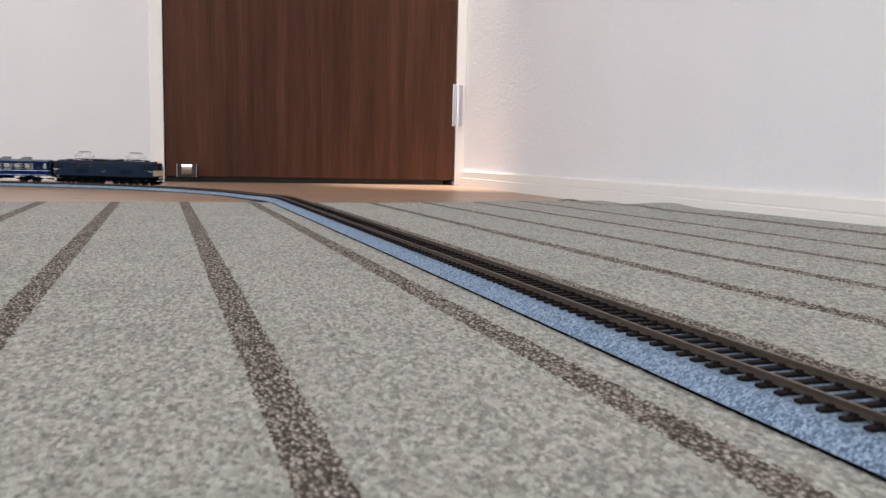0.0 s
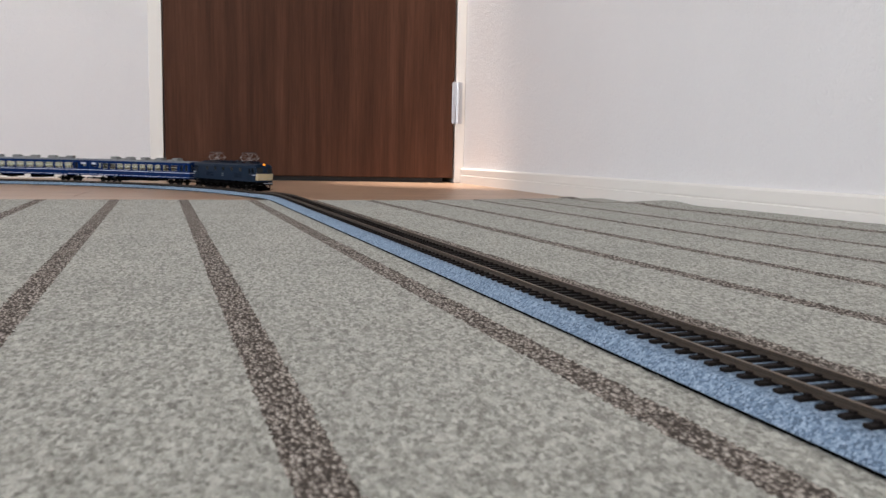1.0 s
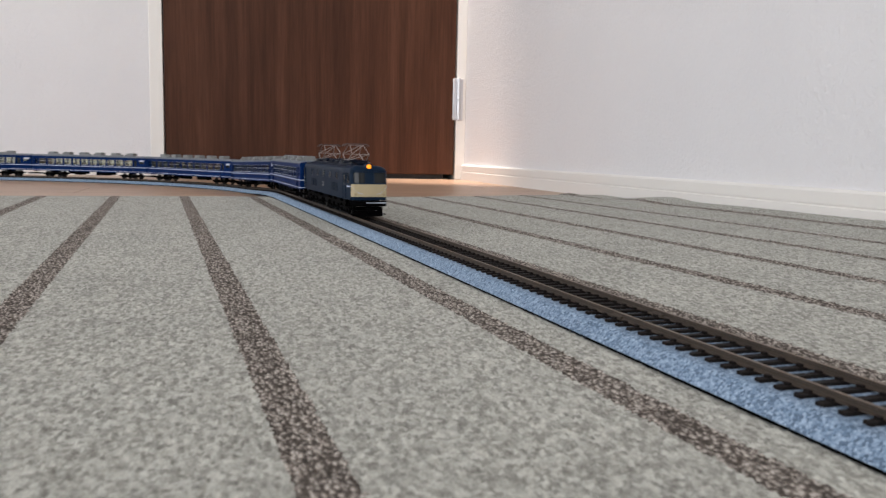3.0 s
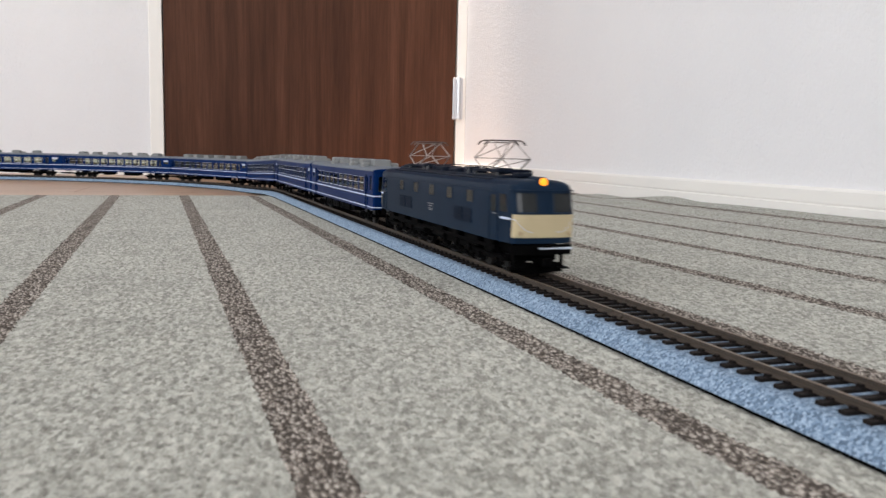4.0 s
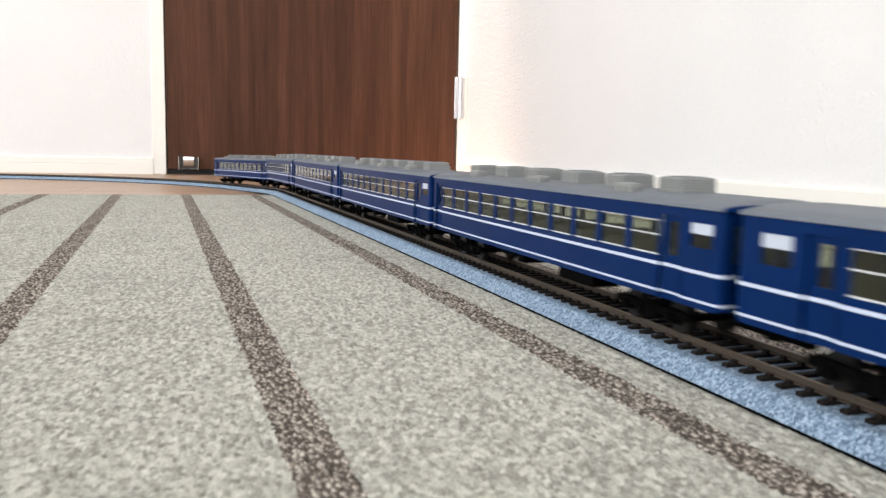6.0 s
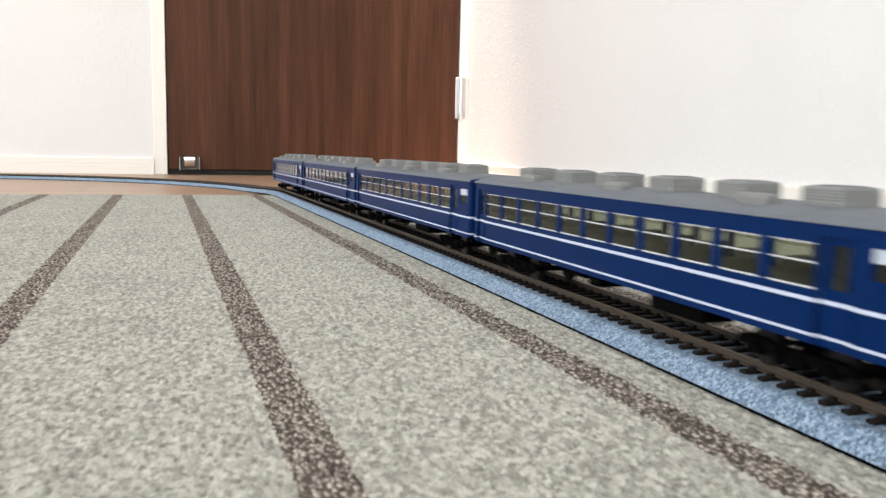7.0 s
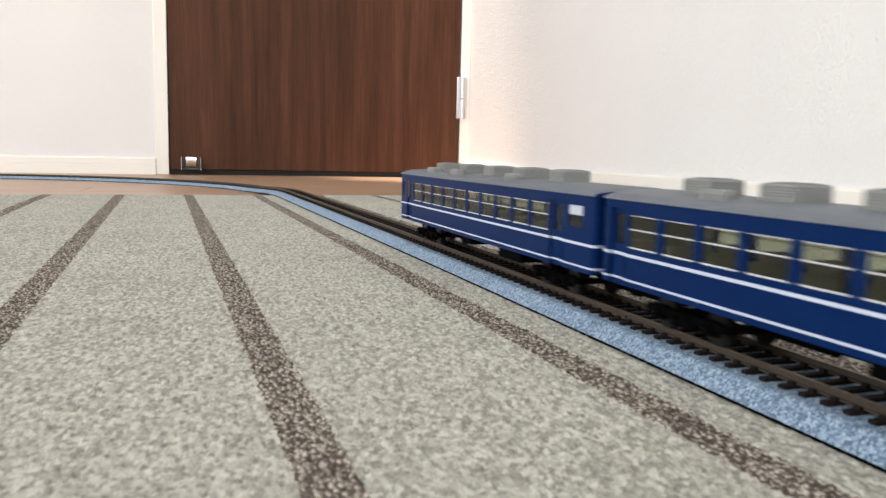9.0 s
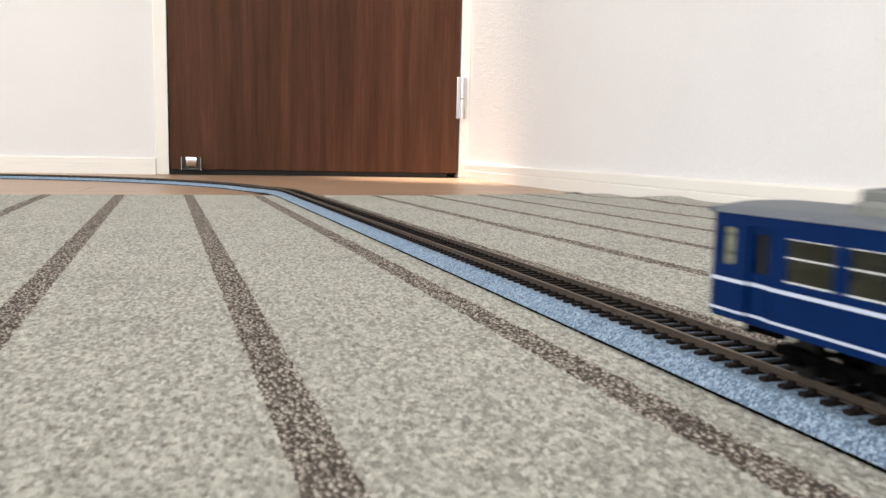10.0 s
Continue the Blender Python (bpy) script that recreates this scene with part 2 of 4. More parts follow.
# ---------- the room ----------
DOOR_X0, DOOR_X1, DOOR_H = -0.137, 0.606, 2.03   # the opening in the door wall, in room axes


def build_room():
    z0 = -CARPET
    y, t = DOOR_D, 0.12
    bm = bmesh.new()
    box(bm, ROOM_L - t, DOOR_X0 - 0.031, y, y + t, z0, ROOM_H)
    box(bm, DOOR_X1 + 0.026, WALL_W + t, y, y + t, z0, ROOM_H)
    box(bm, DOOR_X0 - 0.031, DOOR_X1 + 0.026, y, y + t, DOOR_H + 0.03, ROOM_H)
    setting("wall_north", bm, M_WALL, "white embossed wallpaper wall with a door", ROOM)
    bm = bmesh.new()
    box(bm, WALL_W, WALL_W + t, ROOM_B - t, y, z0, ROOM_H)
    setting("wall_east", bm, M_WALL, "plain white embossed wallpaper wall", ROOM)
    for name, lo, hi, a0, a1 in (("wall_west", ROOM_B - t, y, -0.55, 1.65), ("wall_south", ROOM_L - t, WALL_W + t, -1.60, 0.40)):
        bm = bmesh.new()
        spans = ((lo, a0, z0, ROOM_H), (a1, hi, z0, ROOM_H), (a0, a1, z0, 0.30), (a0, a1, 2.20, ROOM_H))
        for p, q, r, s in spans:
            if name == "wall_west":
                box(bm, ROOM_L - t, ROOM_L, p, q, r, s)
            else:
                box(bm, p, q, ROOM_B - t, ROOM_B, r, s)
        setting(name, bm, M_WALL, "white wallpaper wall with a wide window opening", ROOM)
    bm = bmesh.new()
    box(bm, ROOM_L - t, WALL_W + t, ROOM_B - t, y + t, ROOM_H, ROOM_H + 0.1)
    setting("ceiling", bm, M_CEIL, "flat white ceiling", ROOM)
    # unseen walls added to close off the opening, so the door's gap stays dark
    bm = bmesh.new()
    box(bm, DOOR_X0 - 0.1, DOOR_X1 + 0.1, y + 0.5, y + 0.55, z0, ROOM_H)
    box(bm, DOOR_X0 - 0.15, DOOR_X0 - 0.1, y + t, y + 0.55, z0, ROOM_H)
    box(bm, DOOR_X1 + 0.1, DOOR_X1 + 0.15, y + t, y + 0.55, z0, ROOM_H)
    box(bm, DOOR_X0 - 0.15, DOOR_X1 + 0.15, y + t, y + 0.55, ROOM_H, ROOM_H + 0.1)
    setting("wall_corridor", bm, M_WALL, "unseen wall added behind the door to keep its gap dark", ROOM)
    # casing round the door
    for name, x0, x1, h0, h1 in (("door_casing", DOOR_X0 - 0.031, DOOR_X0, z0, DOOR_H), ("door_casing", DOOR_X1, DOOR_X1 + 0.026, z0, DOOR_H),
                                 ("door_casing", DOOR_X0 - 0.031, DOOR_X1 + 0.026, DOOR_H, DOOR_H + 0.03)):
        bm = bmesh.new()
        box(bm, x0, x1, y - 0.006, y + t, h0, h1, 0.002, 2)
        setting(name, bm, M_TRIM, "cream white painted door casing", ROOM)
    # door leaf with hinge and catch
    door = thing("door_1", "closed dark walnut veneer flush door in white casing", "door", kind="structure", m=ROOM)
    bm = bmesh.new()
    box(bm, DOOR_X0 + 0.003, DOOR_X1 - 0.004, y - 0.004, y + 0.032, 0.0075, DOOR_H - 0.003, 0.0015, 2)
    part("leaf", bm, M_DOOR, door)
    # black strip stands in for the shade of the gap below the leaf
    bm = bmesh.new()
    box(bm, DOOR_X0 + 0.004, DOOR_X1 - 0.03, y + 0.004, y + 0.028, z0 + 0.001, 0.0075)
    part("bottom_seal", bm, M_BLACK, door, "black strip as the shade under the door")
    for z in (0.153, 1.75):
        hinge = new("hinge", None)
        hinge.parent = door
        hinge.empty_display_size = 0.02
        tagged(hinge, "satin steel door hinge")
        for a, b in ((0.0, 0.052), (0.0535, 0.1095)):
            bm = bmesh.new()
            x = DOOR_X1 + 0.004
            rod(bm, (x, y - 0.011, z + a), (x, y - 0.011, z + b), 0.0062, 14)
            part("barrel", bm, M_STEEL, hinge, smooth_angle=40)
        bm = bmesh.new()
        box(bm, DOOR_X1 + 0.004, DOOR_X1 + 0.017, y - 0.0085, y - 0.006, z, z + 0.1095, 0.0008)
        box(bm, DOOR_X1 - 0.010, DOOR_X1 + 0.004, y - 0.0065, y - 0.004, z, z + 0.1095, 0.0008)
        part("flap", bm, M_STEEL, hinge)
    catch = new("door_catch", None)
    catch.parent = door
    catch.empty_display_size = 0.02
    tagged(catch, "chrome magnetic door catch with side plates")
    cx = DOOR_X0 + 0.053
    for dx in (-0.024, 0.0215):
        bm = bmesh.new()
        box(bm, cx + dx, cx + dx + 0.0025, y - 0.030, y - 0.004, 0.006, 0.039, 0.0008)
        part("side_plate", bm, M_SMOKE2, catch)
    # chrome back plate; the dark door's reflection is put into its colour
    bm = bmesh.new()
    box(bm, cx - 0.0215, cx + 0.0215, y - 0.0065, y - 0.004, 0.006, 0.038, 0.0006)
    part("back_plate", bm, M_DOOR_REFLECTED, catch, "back plate painted dark as the reflected door")
    bm = bmesh.new()
    rings = []
    for k in range(9):
        a = math.pi * (0.08 + 0.5 * k / 8)
        rings.append([(cx + sx, y - 0.0065 - 0.019 * math.sin(a) * w, 0.012 + 0.020 * (1 - math.cos(a)) * w) for sx, w in ((-0.012, 1), (0.012, 1), (0.012, 0.86), (-0.012, 0.86))])
    loft(bm, rings)
    part("hook", bm, M_CHROME, catch, smooth_angle=50)
    # skirting boards
    prof = ((0.0, z0), (0.0095, z0), (0.0095, 0.0150), (0.0085, 0.0160), (0.0072, 0.0163), (0.0072, 0.0178), (0.0085, 0.0182), (0.0085, 0.0315), (0.0065, 0.0342), (0.0, 0.0346))
    bm = bmesh.new()
    loft(bm, [[(x, y - d, z) for d, z in prof] for x in (ROOM_L, DOOR_X0 - 0.031)])
    setting("baseboard_north", bm, M_TRIM, "low cream white moulded skirting board", ROOM)
    bm = bmesh.new()
    loft(bm, [[(WALL_W - d, v, z) for d, z in prof] for v in (ROOM_B, y - 0.0065)])
    setting("baseboard_east", bm, M_TRIM, "low cream white moulded skirting board", ROOM)
    # floor boards
    bm = bmesh.new()
    box(bm, ROOM_L - t, WALL_W + t, ROOM_B - t, y + 0.6, z0 - 0.05, z0 - 0.0012)
    floor = setting("floor", bm, M_BLACK, "light brown wooden board floor", ROOM)
    wide, long = 0.155, 0.91
    made = {}
    rows = int((y + 0.12 - ROOM_B) / wide) + 1
    for r in range(rows):
        v = 1.602 + 3 * wide - r * wide
        x = -0.212 + (0.31, 0.62, 0.0)[r % 3] - 4 * long
        while x < WALL_W:
            a, b, v1 = max(x, ROOM_L), min(x + long, WALL_W), min(v + wide, y + 0.10)
            if b - a > 0.01 and v1 - max(v, ROOM_B) > 0.01:
                v0 = max(v, ROOM_B)
                key = (round(b - a, 4), round(v1 - v0, 4))
                if key not in made:
                    bm = bmesh.new()
                    box(bm, 0.0004, b - a - 0.0004, 0.0004, v1 - v0 - 0.0004, -0.0012, 0.0, 0.0004)
                    made[key] = finish("plank", bm, M_FLOOR)
                share("plank", made[key], floor, pose(a, v0, z0))
            x += long


# ---------- the carpet ----------
STRIPES = [-0.1404, -0.0550, 0.0287, 0.1163, 0.1990, 0.2801, 0.3630, 0.4503, 0.5400, 0.6270]
STRIPES = [-0.1404 - 0.0855 * k for k in range(14, 0, -1)] + STRIPES
STRIPE_W = 0.0122
RUG_X1 = 0.68


def wall_x(y):
    return (WALL_W + y * math.sin(TH)) / math.cos(TH)


def ease(a, b, v):
    v = np.clip((v - a) / (b - a), 0, 1)
    return v * v * (3 - 2 * v)


def rug_point(x, y):
    """The carpet's top: its edge follows the wall and rides up against it in waves."""
    edge = wall_x(y) - 0.0125
    k = ease(0.52, RUG_X1, x)
    px = np.where(x < 0.55, x, 0.55 + (x - 0.55) * (edge - 0.55) / (RUG_X1 - 0.55))
    lift = 0.0042 + 0.0036 * (1 - ease(0.6, 0.95, y)) + 0.0008 * np.sin(y * 17) + 0.0045 * np.exp(-((y - 0.957) / 0.035) ** 2) - 0.0042 * ease(0.985, 1.04, y)
    py = y + ease(0.9, 1.112, y) * 0.07 * ease(0.30, 0.66, x)
    return px, py, k * k * lift


LOOP_X, LOOP_Y, LOOP_H = 0.00128, 0.00190, 0.0014   # spacing and height of the pile's loops


def pile(x, y):
    """Height (0 to 1) and tone of the loops at the points x, y: a jittered brick pattern of domes."""
    rng = np.random.default_rng(7)
    table = rng.random((509, 509, 4))
    row = np.floor(y / LOOP_Y).astype(int)
    best, tone = np.zeros_like(x), np.full_like(x, 0.5)
    for dj in (-1, 0, 1):
        j = row + dj
        col = np.floor(x / LOOP_X - 0.5 * (j % 2)).astype(int)
        for di in (-1, 0, 1):
            i = col + di
            r = table[i % 509, j % 509]
            cx = (i + 0.5 + 0.5 * (j % 2) + 0.7 * (r[..., 0] - 0.5)) * LOOP_X
            cy = (j + 0.5 + 0.7 * (r[..., 1] - 0.5)) * LOOP_Y
            h = (1 - ((x - cx) / (LOOP_X * 0.85)) ** 2 - ((y - cy) / (LOOP_Y * 0.80)) ** 2) * (0.55 + 0.45 * r[..., 2])
            tone = np.where(h > best, r[..., 3], tone)
            best = np.maximum(best, h)
    return best, tone


def build_carpet():
    cuts, edges = [-1.42], set()
    for c in STRIPES:
        for v in (c - STRIPE_W / 2, c + STRIPE_W / 2):
            step = 0.00072 if v > -0.20 else 0.03
            n = max(1, math.ceil((v - cuts[-1]) / step))
            cuts += [cuts[-1] + (v - cuts[-1]) * (i + 1) / n for i in range(n)]
            edges.add(len(cuts) - 1)
    n = math.ceil((RUG_X1 - cuts[-1]) / 0.00072)
    cuts += [cuts[-1] + (RUG_X1 - cuts[-1]) * (i + 1) / n for i in range(n)]
    ys = [-2.2 + 0.06 * i for i in range(39)]
    while ys[-1] < 1.112:
        ys.append(ys[-1] + 0.0010 + 0.0011 * max(0.0, ys[-1] - 0.1))
    ys[-1] = 1.112
    rng = np.random.default_rng(4)
    cx, cy = np.array(cuts), np.array(ys)
    x, y = np.meshgrid(cx, cy)
    side = sorted(edges)
    x[:, side] += rng.normal(0, 0.00035, (len(ys), len(side)))
    px, py, pz = rug_point(x, y)
    high, tone = pile(x, y)
    worked = (x > -0.215) & (y > 0.08)
    pz = pz + np.where(worked, LOOP_H * (high - 0.62), 0.0)
    tone = np.where(worked, tone, 0.5)
    rows, cols = x.shape
    top = np.stack([px, py, pz], -1).reshape(-1, 3)
    idx = np.arange(rows * cols).reshape(rows, cols)
    quads = np.stack([idx[:-1, :-1], idx[:-1, 1:], idx[1:, 1:], idx[1:, :-1]], -1).reshape(-1, 4)
    mid = (cx[:-1] + cx[1:]) / 2
    brown = (np.abs(mid[:, None] - np.array(STRIPES)) < STRIPE_W / 2).any(1)
    slots = np.tile(brown, rows - 1).astype(np.int32)
    rim = np.concatenate([idx[0], idx[1:, -1], idx[-1, -2::-1], idx[-2:0:-1, 0]])
    low = top[rim].copy()
    low[:, 2] = low[:, 2] - CARPET + 0.0002 + LOOP_H * 0.62
    under = np.arange(len(rim)) + len(top)
    wall = np.stack([rim, under, np.roll(under, -1), np.roll(rim, -1)], -1)
    verts, quads = np.concatenate([top, low]), np.concatenate([quads, wall])
    slots = np.concatenate([slots, np.zeros(len(wall), np.int32)])
    me = bpy.data.meshes.new("carpet")
    me.vertices.add(len(verts)), me.loops.add(quads.size), me.polygons.add(len(quads))
    me.vertices.foreach_set("co", verts.astype(np.float32).ravel())
    me.loops.foreach_set("vertex_index", quads.astype(np.int32).ravel())
    me.polygons.foreach_set("loop_start", np.arange(0, quads.size, 4, dtype=np.int32))
    me.materials.append(M_CARPET), me.materials.append(M_STRIPE)
    me.polygons.foreach_set("material_index", slots)
    me.update(calc_edges=True)
    me.attributes.new("fleck", "FLOAT", "POINT").data.foreach_set("value", np.concatenate([tone.ravel(), np.full(len(low), 0.5)]).astype(np.float32))
    me.shade_smooth()
    rug = new("carpet", me)
    rug.matrix_basis = FULL
    tagged(rug, "beige flecked loop carpet with brown knitted stripes", "carpet")
    # the turned-up corner by the wall shows its dark backing
    bm = bmesh.new()
    rings = []
    for k in range(7):
        f = k / 6
        rings.append([(0.628 + 0.030 * f, 1.186 - 0.010 * f + d, -0.0030 + 0.0024 * math.sin(f * 2.6) + h) for d, h in ((0.0, 0.0), (0.016, 0.0012), (0.016, 0.0026), (0.0, 0.0014))])
    loft(bm, rings)
    part("turned_corner", bm, M_STRIPE, rug, "turned-up dark carpet corner")


# ---------- the track ----------
BED_LOW, BED_TOP, BED_H = 0.0226, 0.0178, 0.0061
GAUGE = 0.01735                                  # between the rails' middles
SECTION, FIRST_JOINT, TIE = 0.246, 0.710, 0.0072


def frame_at(s):
    """Matrix on the track's axis: x along the way, y to its left, z up."""
    a, b = on_line(s - 0.002), on_line(s + 0.002)
    x = (b - a).normalized()
    y = Vector((0, 0, 1)).cross(x).normalized()
    z = x.cross(y)
    m = Matrix((x, y, z)).transposed().to_4x4()
    m.translation = on_line(s)
    return m


def sweep(s0, s1, profile, step, base):
    """Rings of a profile (y, z) along the track, in the space of base."""
    n = max(2, int(round((s1 - s0) / step)) + 1)
    inv = base.inverted()
    return [[inv @ (frame_at(s0 + (s1 - s0) * i / (n - 1)) @ Vector((0, y, z))) for y, z in profile] for i in range(n)]


def build_track():
    bm = bmesh.new()
    box(bm, -0.00135, 0.00135, -0.0140, 0.0140, BED_H - 0.0006, BED_H + 0.0010, 0.0002)
    tie = finish("tie", bm, M_TIE)
    bm = bmesh.new()
    for side in (-1, 1):
        for d in (-0.0019, 0.0019):
            box(bm, -0.0009, 0.0009, side * GAUGE / 2 + d - 0.0006, side * GAUGE / 2 + d + 0.0006, BED_H + 0.0010, BED_H + 0.0018)
    clips = finish("tie_clip", bm, M_TIE)
    k0, k1 = -14, 11
    for k in range(k0, k1):
        s0, s1 = FIRST_JOINT + k * SECTION, FIRST_JOINT + (k + 1) * SECTION
        m = frame_at((s0 + s1) / 2)
        curve = s1 <= 0.02
        sec = thing("track_section", "curved model track section with brown rails on blue-grey moulded ballast" if curve else "straight model track section with brown rails on blue-grey moulded ballast",
                    "model track", "sections of the model railway track", m=m)
        e = 0.00025
        step = 0.012
        bed = ((-BED_LOW, 0.0013), (-BED_LOW, 0.0017), (-BED_TOP - 0.0004, BED_H - 0.0004), (-BED_TOP + 0.0006, BED_H), (BED_TOP - 0.0006, BED_H), (BED_TOP + 0.0004, BED_H - 0.0004), (BED_LOW, 0.0017), (BED_LOW, 0.0013))
        bm = bmesh.new()
        loft(bm, sweep(s0 + e, s1 - e, bed, step, m))
        part("roadbed", bm, M_BALLAST, sec)
        # base strip kept black to give the shadow gap under the roadbed
        bm = bmesh.new()
        foot = ((-BED_LOW + 0.0010, 0.0), (-BED_LOW + 0.0010, 0.0014), (BED_LOW - 0.0010, 0.0014), (BED_LOW - 0.0010, 0.0))
        loft(bm, sweep(s0 + e, s1 - e, foot, step, m))
        part("base_plate", bm, M_UNDER, sec, "black base strip as the shade under the roadbed")
        z = BED_H + 0.0010
        for side in (-1, 1):
            c = side * GAUGE / 2
            web = ((c - 0.0012, z), (c - 0.0012, z + 0.0004), (c - 0.0004, z + 0.0008), (c - 0.0004, z + 0.0017), (c - 0.00062, z + 0.0019), (c - 0.00062, RAIL_H - 0.0001),
                   (c + 0.00062, RAIL_H - 0.0001), (c + 0.00062, z + 0.0019), (c + 0.0004, z + 0.0017), (c + 0.0004, z + 0.0008), (c + 0.0012, z + 0.0004), (c + 0.0012, z))
            bm = bmesh.new()
            loft(bm, sweep(s0 + e, s1 - e, web, step, m))
            rail = part("rail", bm, M_RAIL, sec)
            bm = bmesh.new()
            loft(bm, sweep(s0 + e, s1 - e, ((c - 0.0006, RAIL_H - 0.0001), (c - 0.0005, RAIL_H), (c + 0.0005, RAIL_H), (c + 0.0006, RAIL_H - 0.0001)), step, m))
            part("rail_head", bm, M_HEAD, rail, "worn brighter running surface")
            bm = bmesh.new()
            loft(bm, sweep(s0 + e, s0 + 0.007, ((c - 0.0015, z), (c - 0.0015, z + 0.0010), (c - 0.0008, z + 0.0015), (c + 0.0008, z + 0.0015), (c + 0.0015, z + 0.0010), (c + 0.0015, z)), step, m))
            part("rail_joiner", bm, M_RAIL, sec)
        count = int(SECTION / TIE)
        inv = m.inverted()
        for i in range(count):
            at = inv @ frame_at(s0 + (i + 0.5) * SECTION / count)
            t = share("tie", tie, sec, at)
            share("tie_clip", clips, t, Matrix())


# ---------- the coaches ----------
C_HALF, C_W = 0.1298, 0.0182                     # half length and half width of the body
C_LOW, C_EAVE, C_TOP = 0.0127, 0.0412, 0.0446    # heights above the rail head
PIVOT = 0.0875


def holed(bm, us, vs, holes, place, deep, slot=0):
    """A panel cut into cells at us and vs with holes (u0, u1, v0, v1); place(u, v, d) gives the point at depth d."""
    us = sorted({*us, *(h[0] for h in holes), *(h[1] for h in holes)})
    vs = sorted({*vs, *(h[2] for h in holes), *(h[3] for h in holes)})
    made = {}

    def vert(u, v, d):
        key = (round(u, 6), round(v, 6), d)
        if key not in made:
            made[key] = bm.verts.new(place(u, v, d))
        return made[key]

    for a, b in zip(us, us[1:]):
        for c, d in zip(vs, vs[1:]):
            if not any(h[0] - 1e-7 <= a and b <= h[1] + 1e-7 and h[2] - 1e-7 <= c and d <= h[3] + 1e-7 for h in holes):
                for dep in (0.0, deep):
                    bm.faces.new([vert(p, q, dep) for p, q in ((a, c), (b, c), (b, d), (a, d))]).material_index = slot
    for u0, u1, v0, v1 in holes:
        uu = [u for u in us if u0 - 1e-7 <= u <= u1 + 1e-7]
        vv = [v for v in vs if v0 - 1e-7 <= v <= v1 + 1e-7]
        for p, q in zip(uu, uu[1:]):
            for v in (v0, v1):
                bm.faces.new((vert(p, v, 0.0), vert(q, v, 0.0), vert(q, v, deep), vert(p, v, deep)))
        for p, q in zip(vv, vv[1:]):
            for u in (u0, u1):
                bm.faces.new((vert(u, p, 0.0), vert(u, q, 0.0), vert(u, q, deep), vert(u, p, deep)))


def sub(name, parent, label=""):
    ob = new(name)
    ob.parent, ob.empty_display_size = parent, 0.005
    if label:
        tagged(ob, label)
    return ob


def wheelset(parent, x, r, name="wheelset"):
    bm = bmesh.new()
    for s in (-1, 1):
        y = s * 0.0086
        rod(bm, (x, y - 0.0011, r), (x, y + 0.0011, r), r, 20)
        rod(bm, (x, y - s * 0.0012 - 0.0003, r), (x, y - s * 0.0012 + 0.0003, r), r + 0.0007, 20)
    rod(bm, (x, -0.0085, r), (x, 0.0085, r), 0.0010, 8)
    return part(name, bm, M_WHEEL, parent, "blackened metal wheels on their axle", 40)


def coach_bogie(car, x):
    """Two-axle bogie about its pivot."""
    b = sub("bogie", car, "black plastic two-axle bogie")
    b.matrix_basis = pose(x, 0, 0)
    bm = bmesh.new()
    for s in (-1, 1):
        y = s * 0.0122
        box(bm, -0.0205, 0.0205, y - 0.0010, y + 0.0010, 0.0052, 0.0076, 0.0004)
        box(bm, -0.0060, 0.0060, y - 0.0013, y + 0.0015, 0.0030, 0.0062, 0.0005)
        for q in (-0.0131, 0.0131):
            box(bm, q - 0.0030, q + 0.0030, y - 0.0008, y + 0.0016, 0.0032, 0.0080, 0.0006)
            rod(bm, (q, y, 0.0054), (q, y + s * 0.0024, 0.0054), 0.0018, 10)
        for q in (-0.0035, 0.0035):
            rod(bm, (q, y + s * 0.0012, 0.0032), (q, y + s * 0.0012, 0.0075), 0.0012, 8)
    for q in (-0.0205, 0.0, 0.0205):
        box(bm, q - 0.0012, q + 0.0012, -0.0122, 0.0122, 0.0052, 0.0072)
    box(bm, -0.0050, 0.0050, -0.0060, 0.0060, 0.0060, 0.0123, 0.0006)
    part("bogie_frame", bm, M_UNDER, b)
    for q in (-0.0131, 0.0131):
        wheelset(b, q, 0.0054)
    return b


PITCH = 0.01954                                  # from window to window
WIN_W, WIN_Z0, WIN_Z1 = 0.0155, 0.0254, 0.0365


# boxes under the floor: from, to, lower edge, side
END_BOXES = ((0.0360, 0.0600, 0.0040, 1), (0.0050, 0.0330, 0.0052, 1), (-0.0165, 0.0000, 0.0056, 1), (-0.0390, -0.0190, 0.0056, 1), (-0.0590, -0.0440, 0.0070, 1),
             (0.0340, 0.0600, 0.0070, -1), (-0.0160, -0.0040, 0.0080, -1))
MID_BOXES = ((0.0260, 0.0540, 0.0070, -1), (-0.0150, -0.0070, 0.0078, -1), (-0.0480, -0.0300, 0.0050, 1), (0.0020, 0.0300, 0.0050, 1))


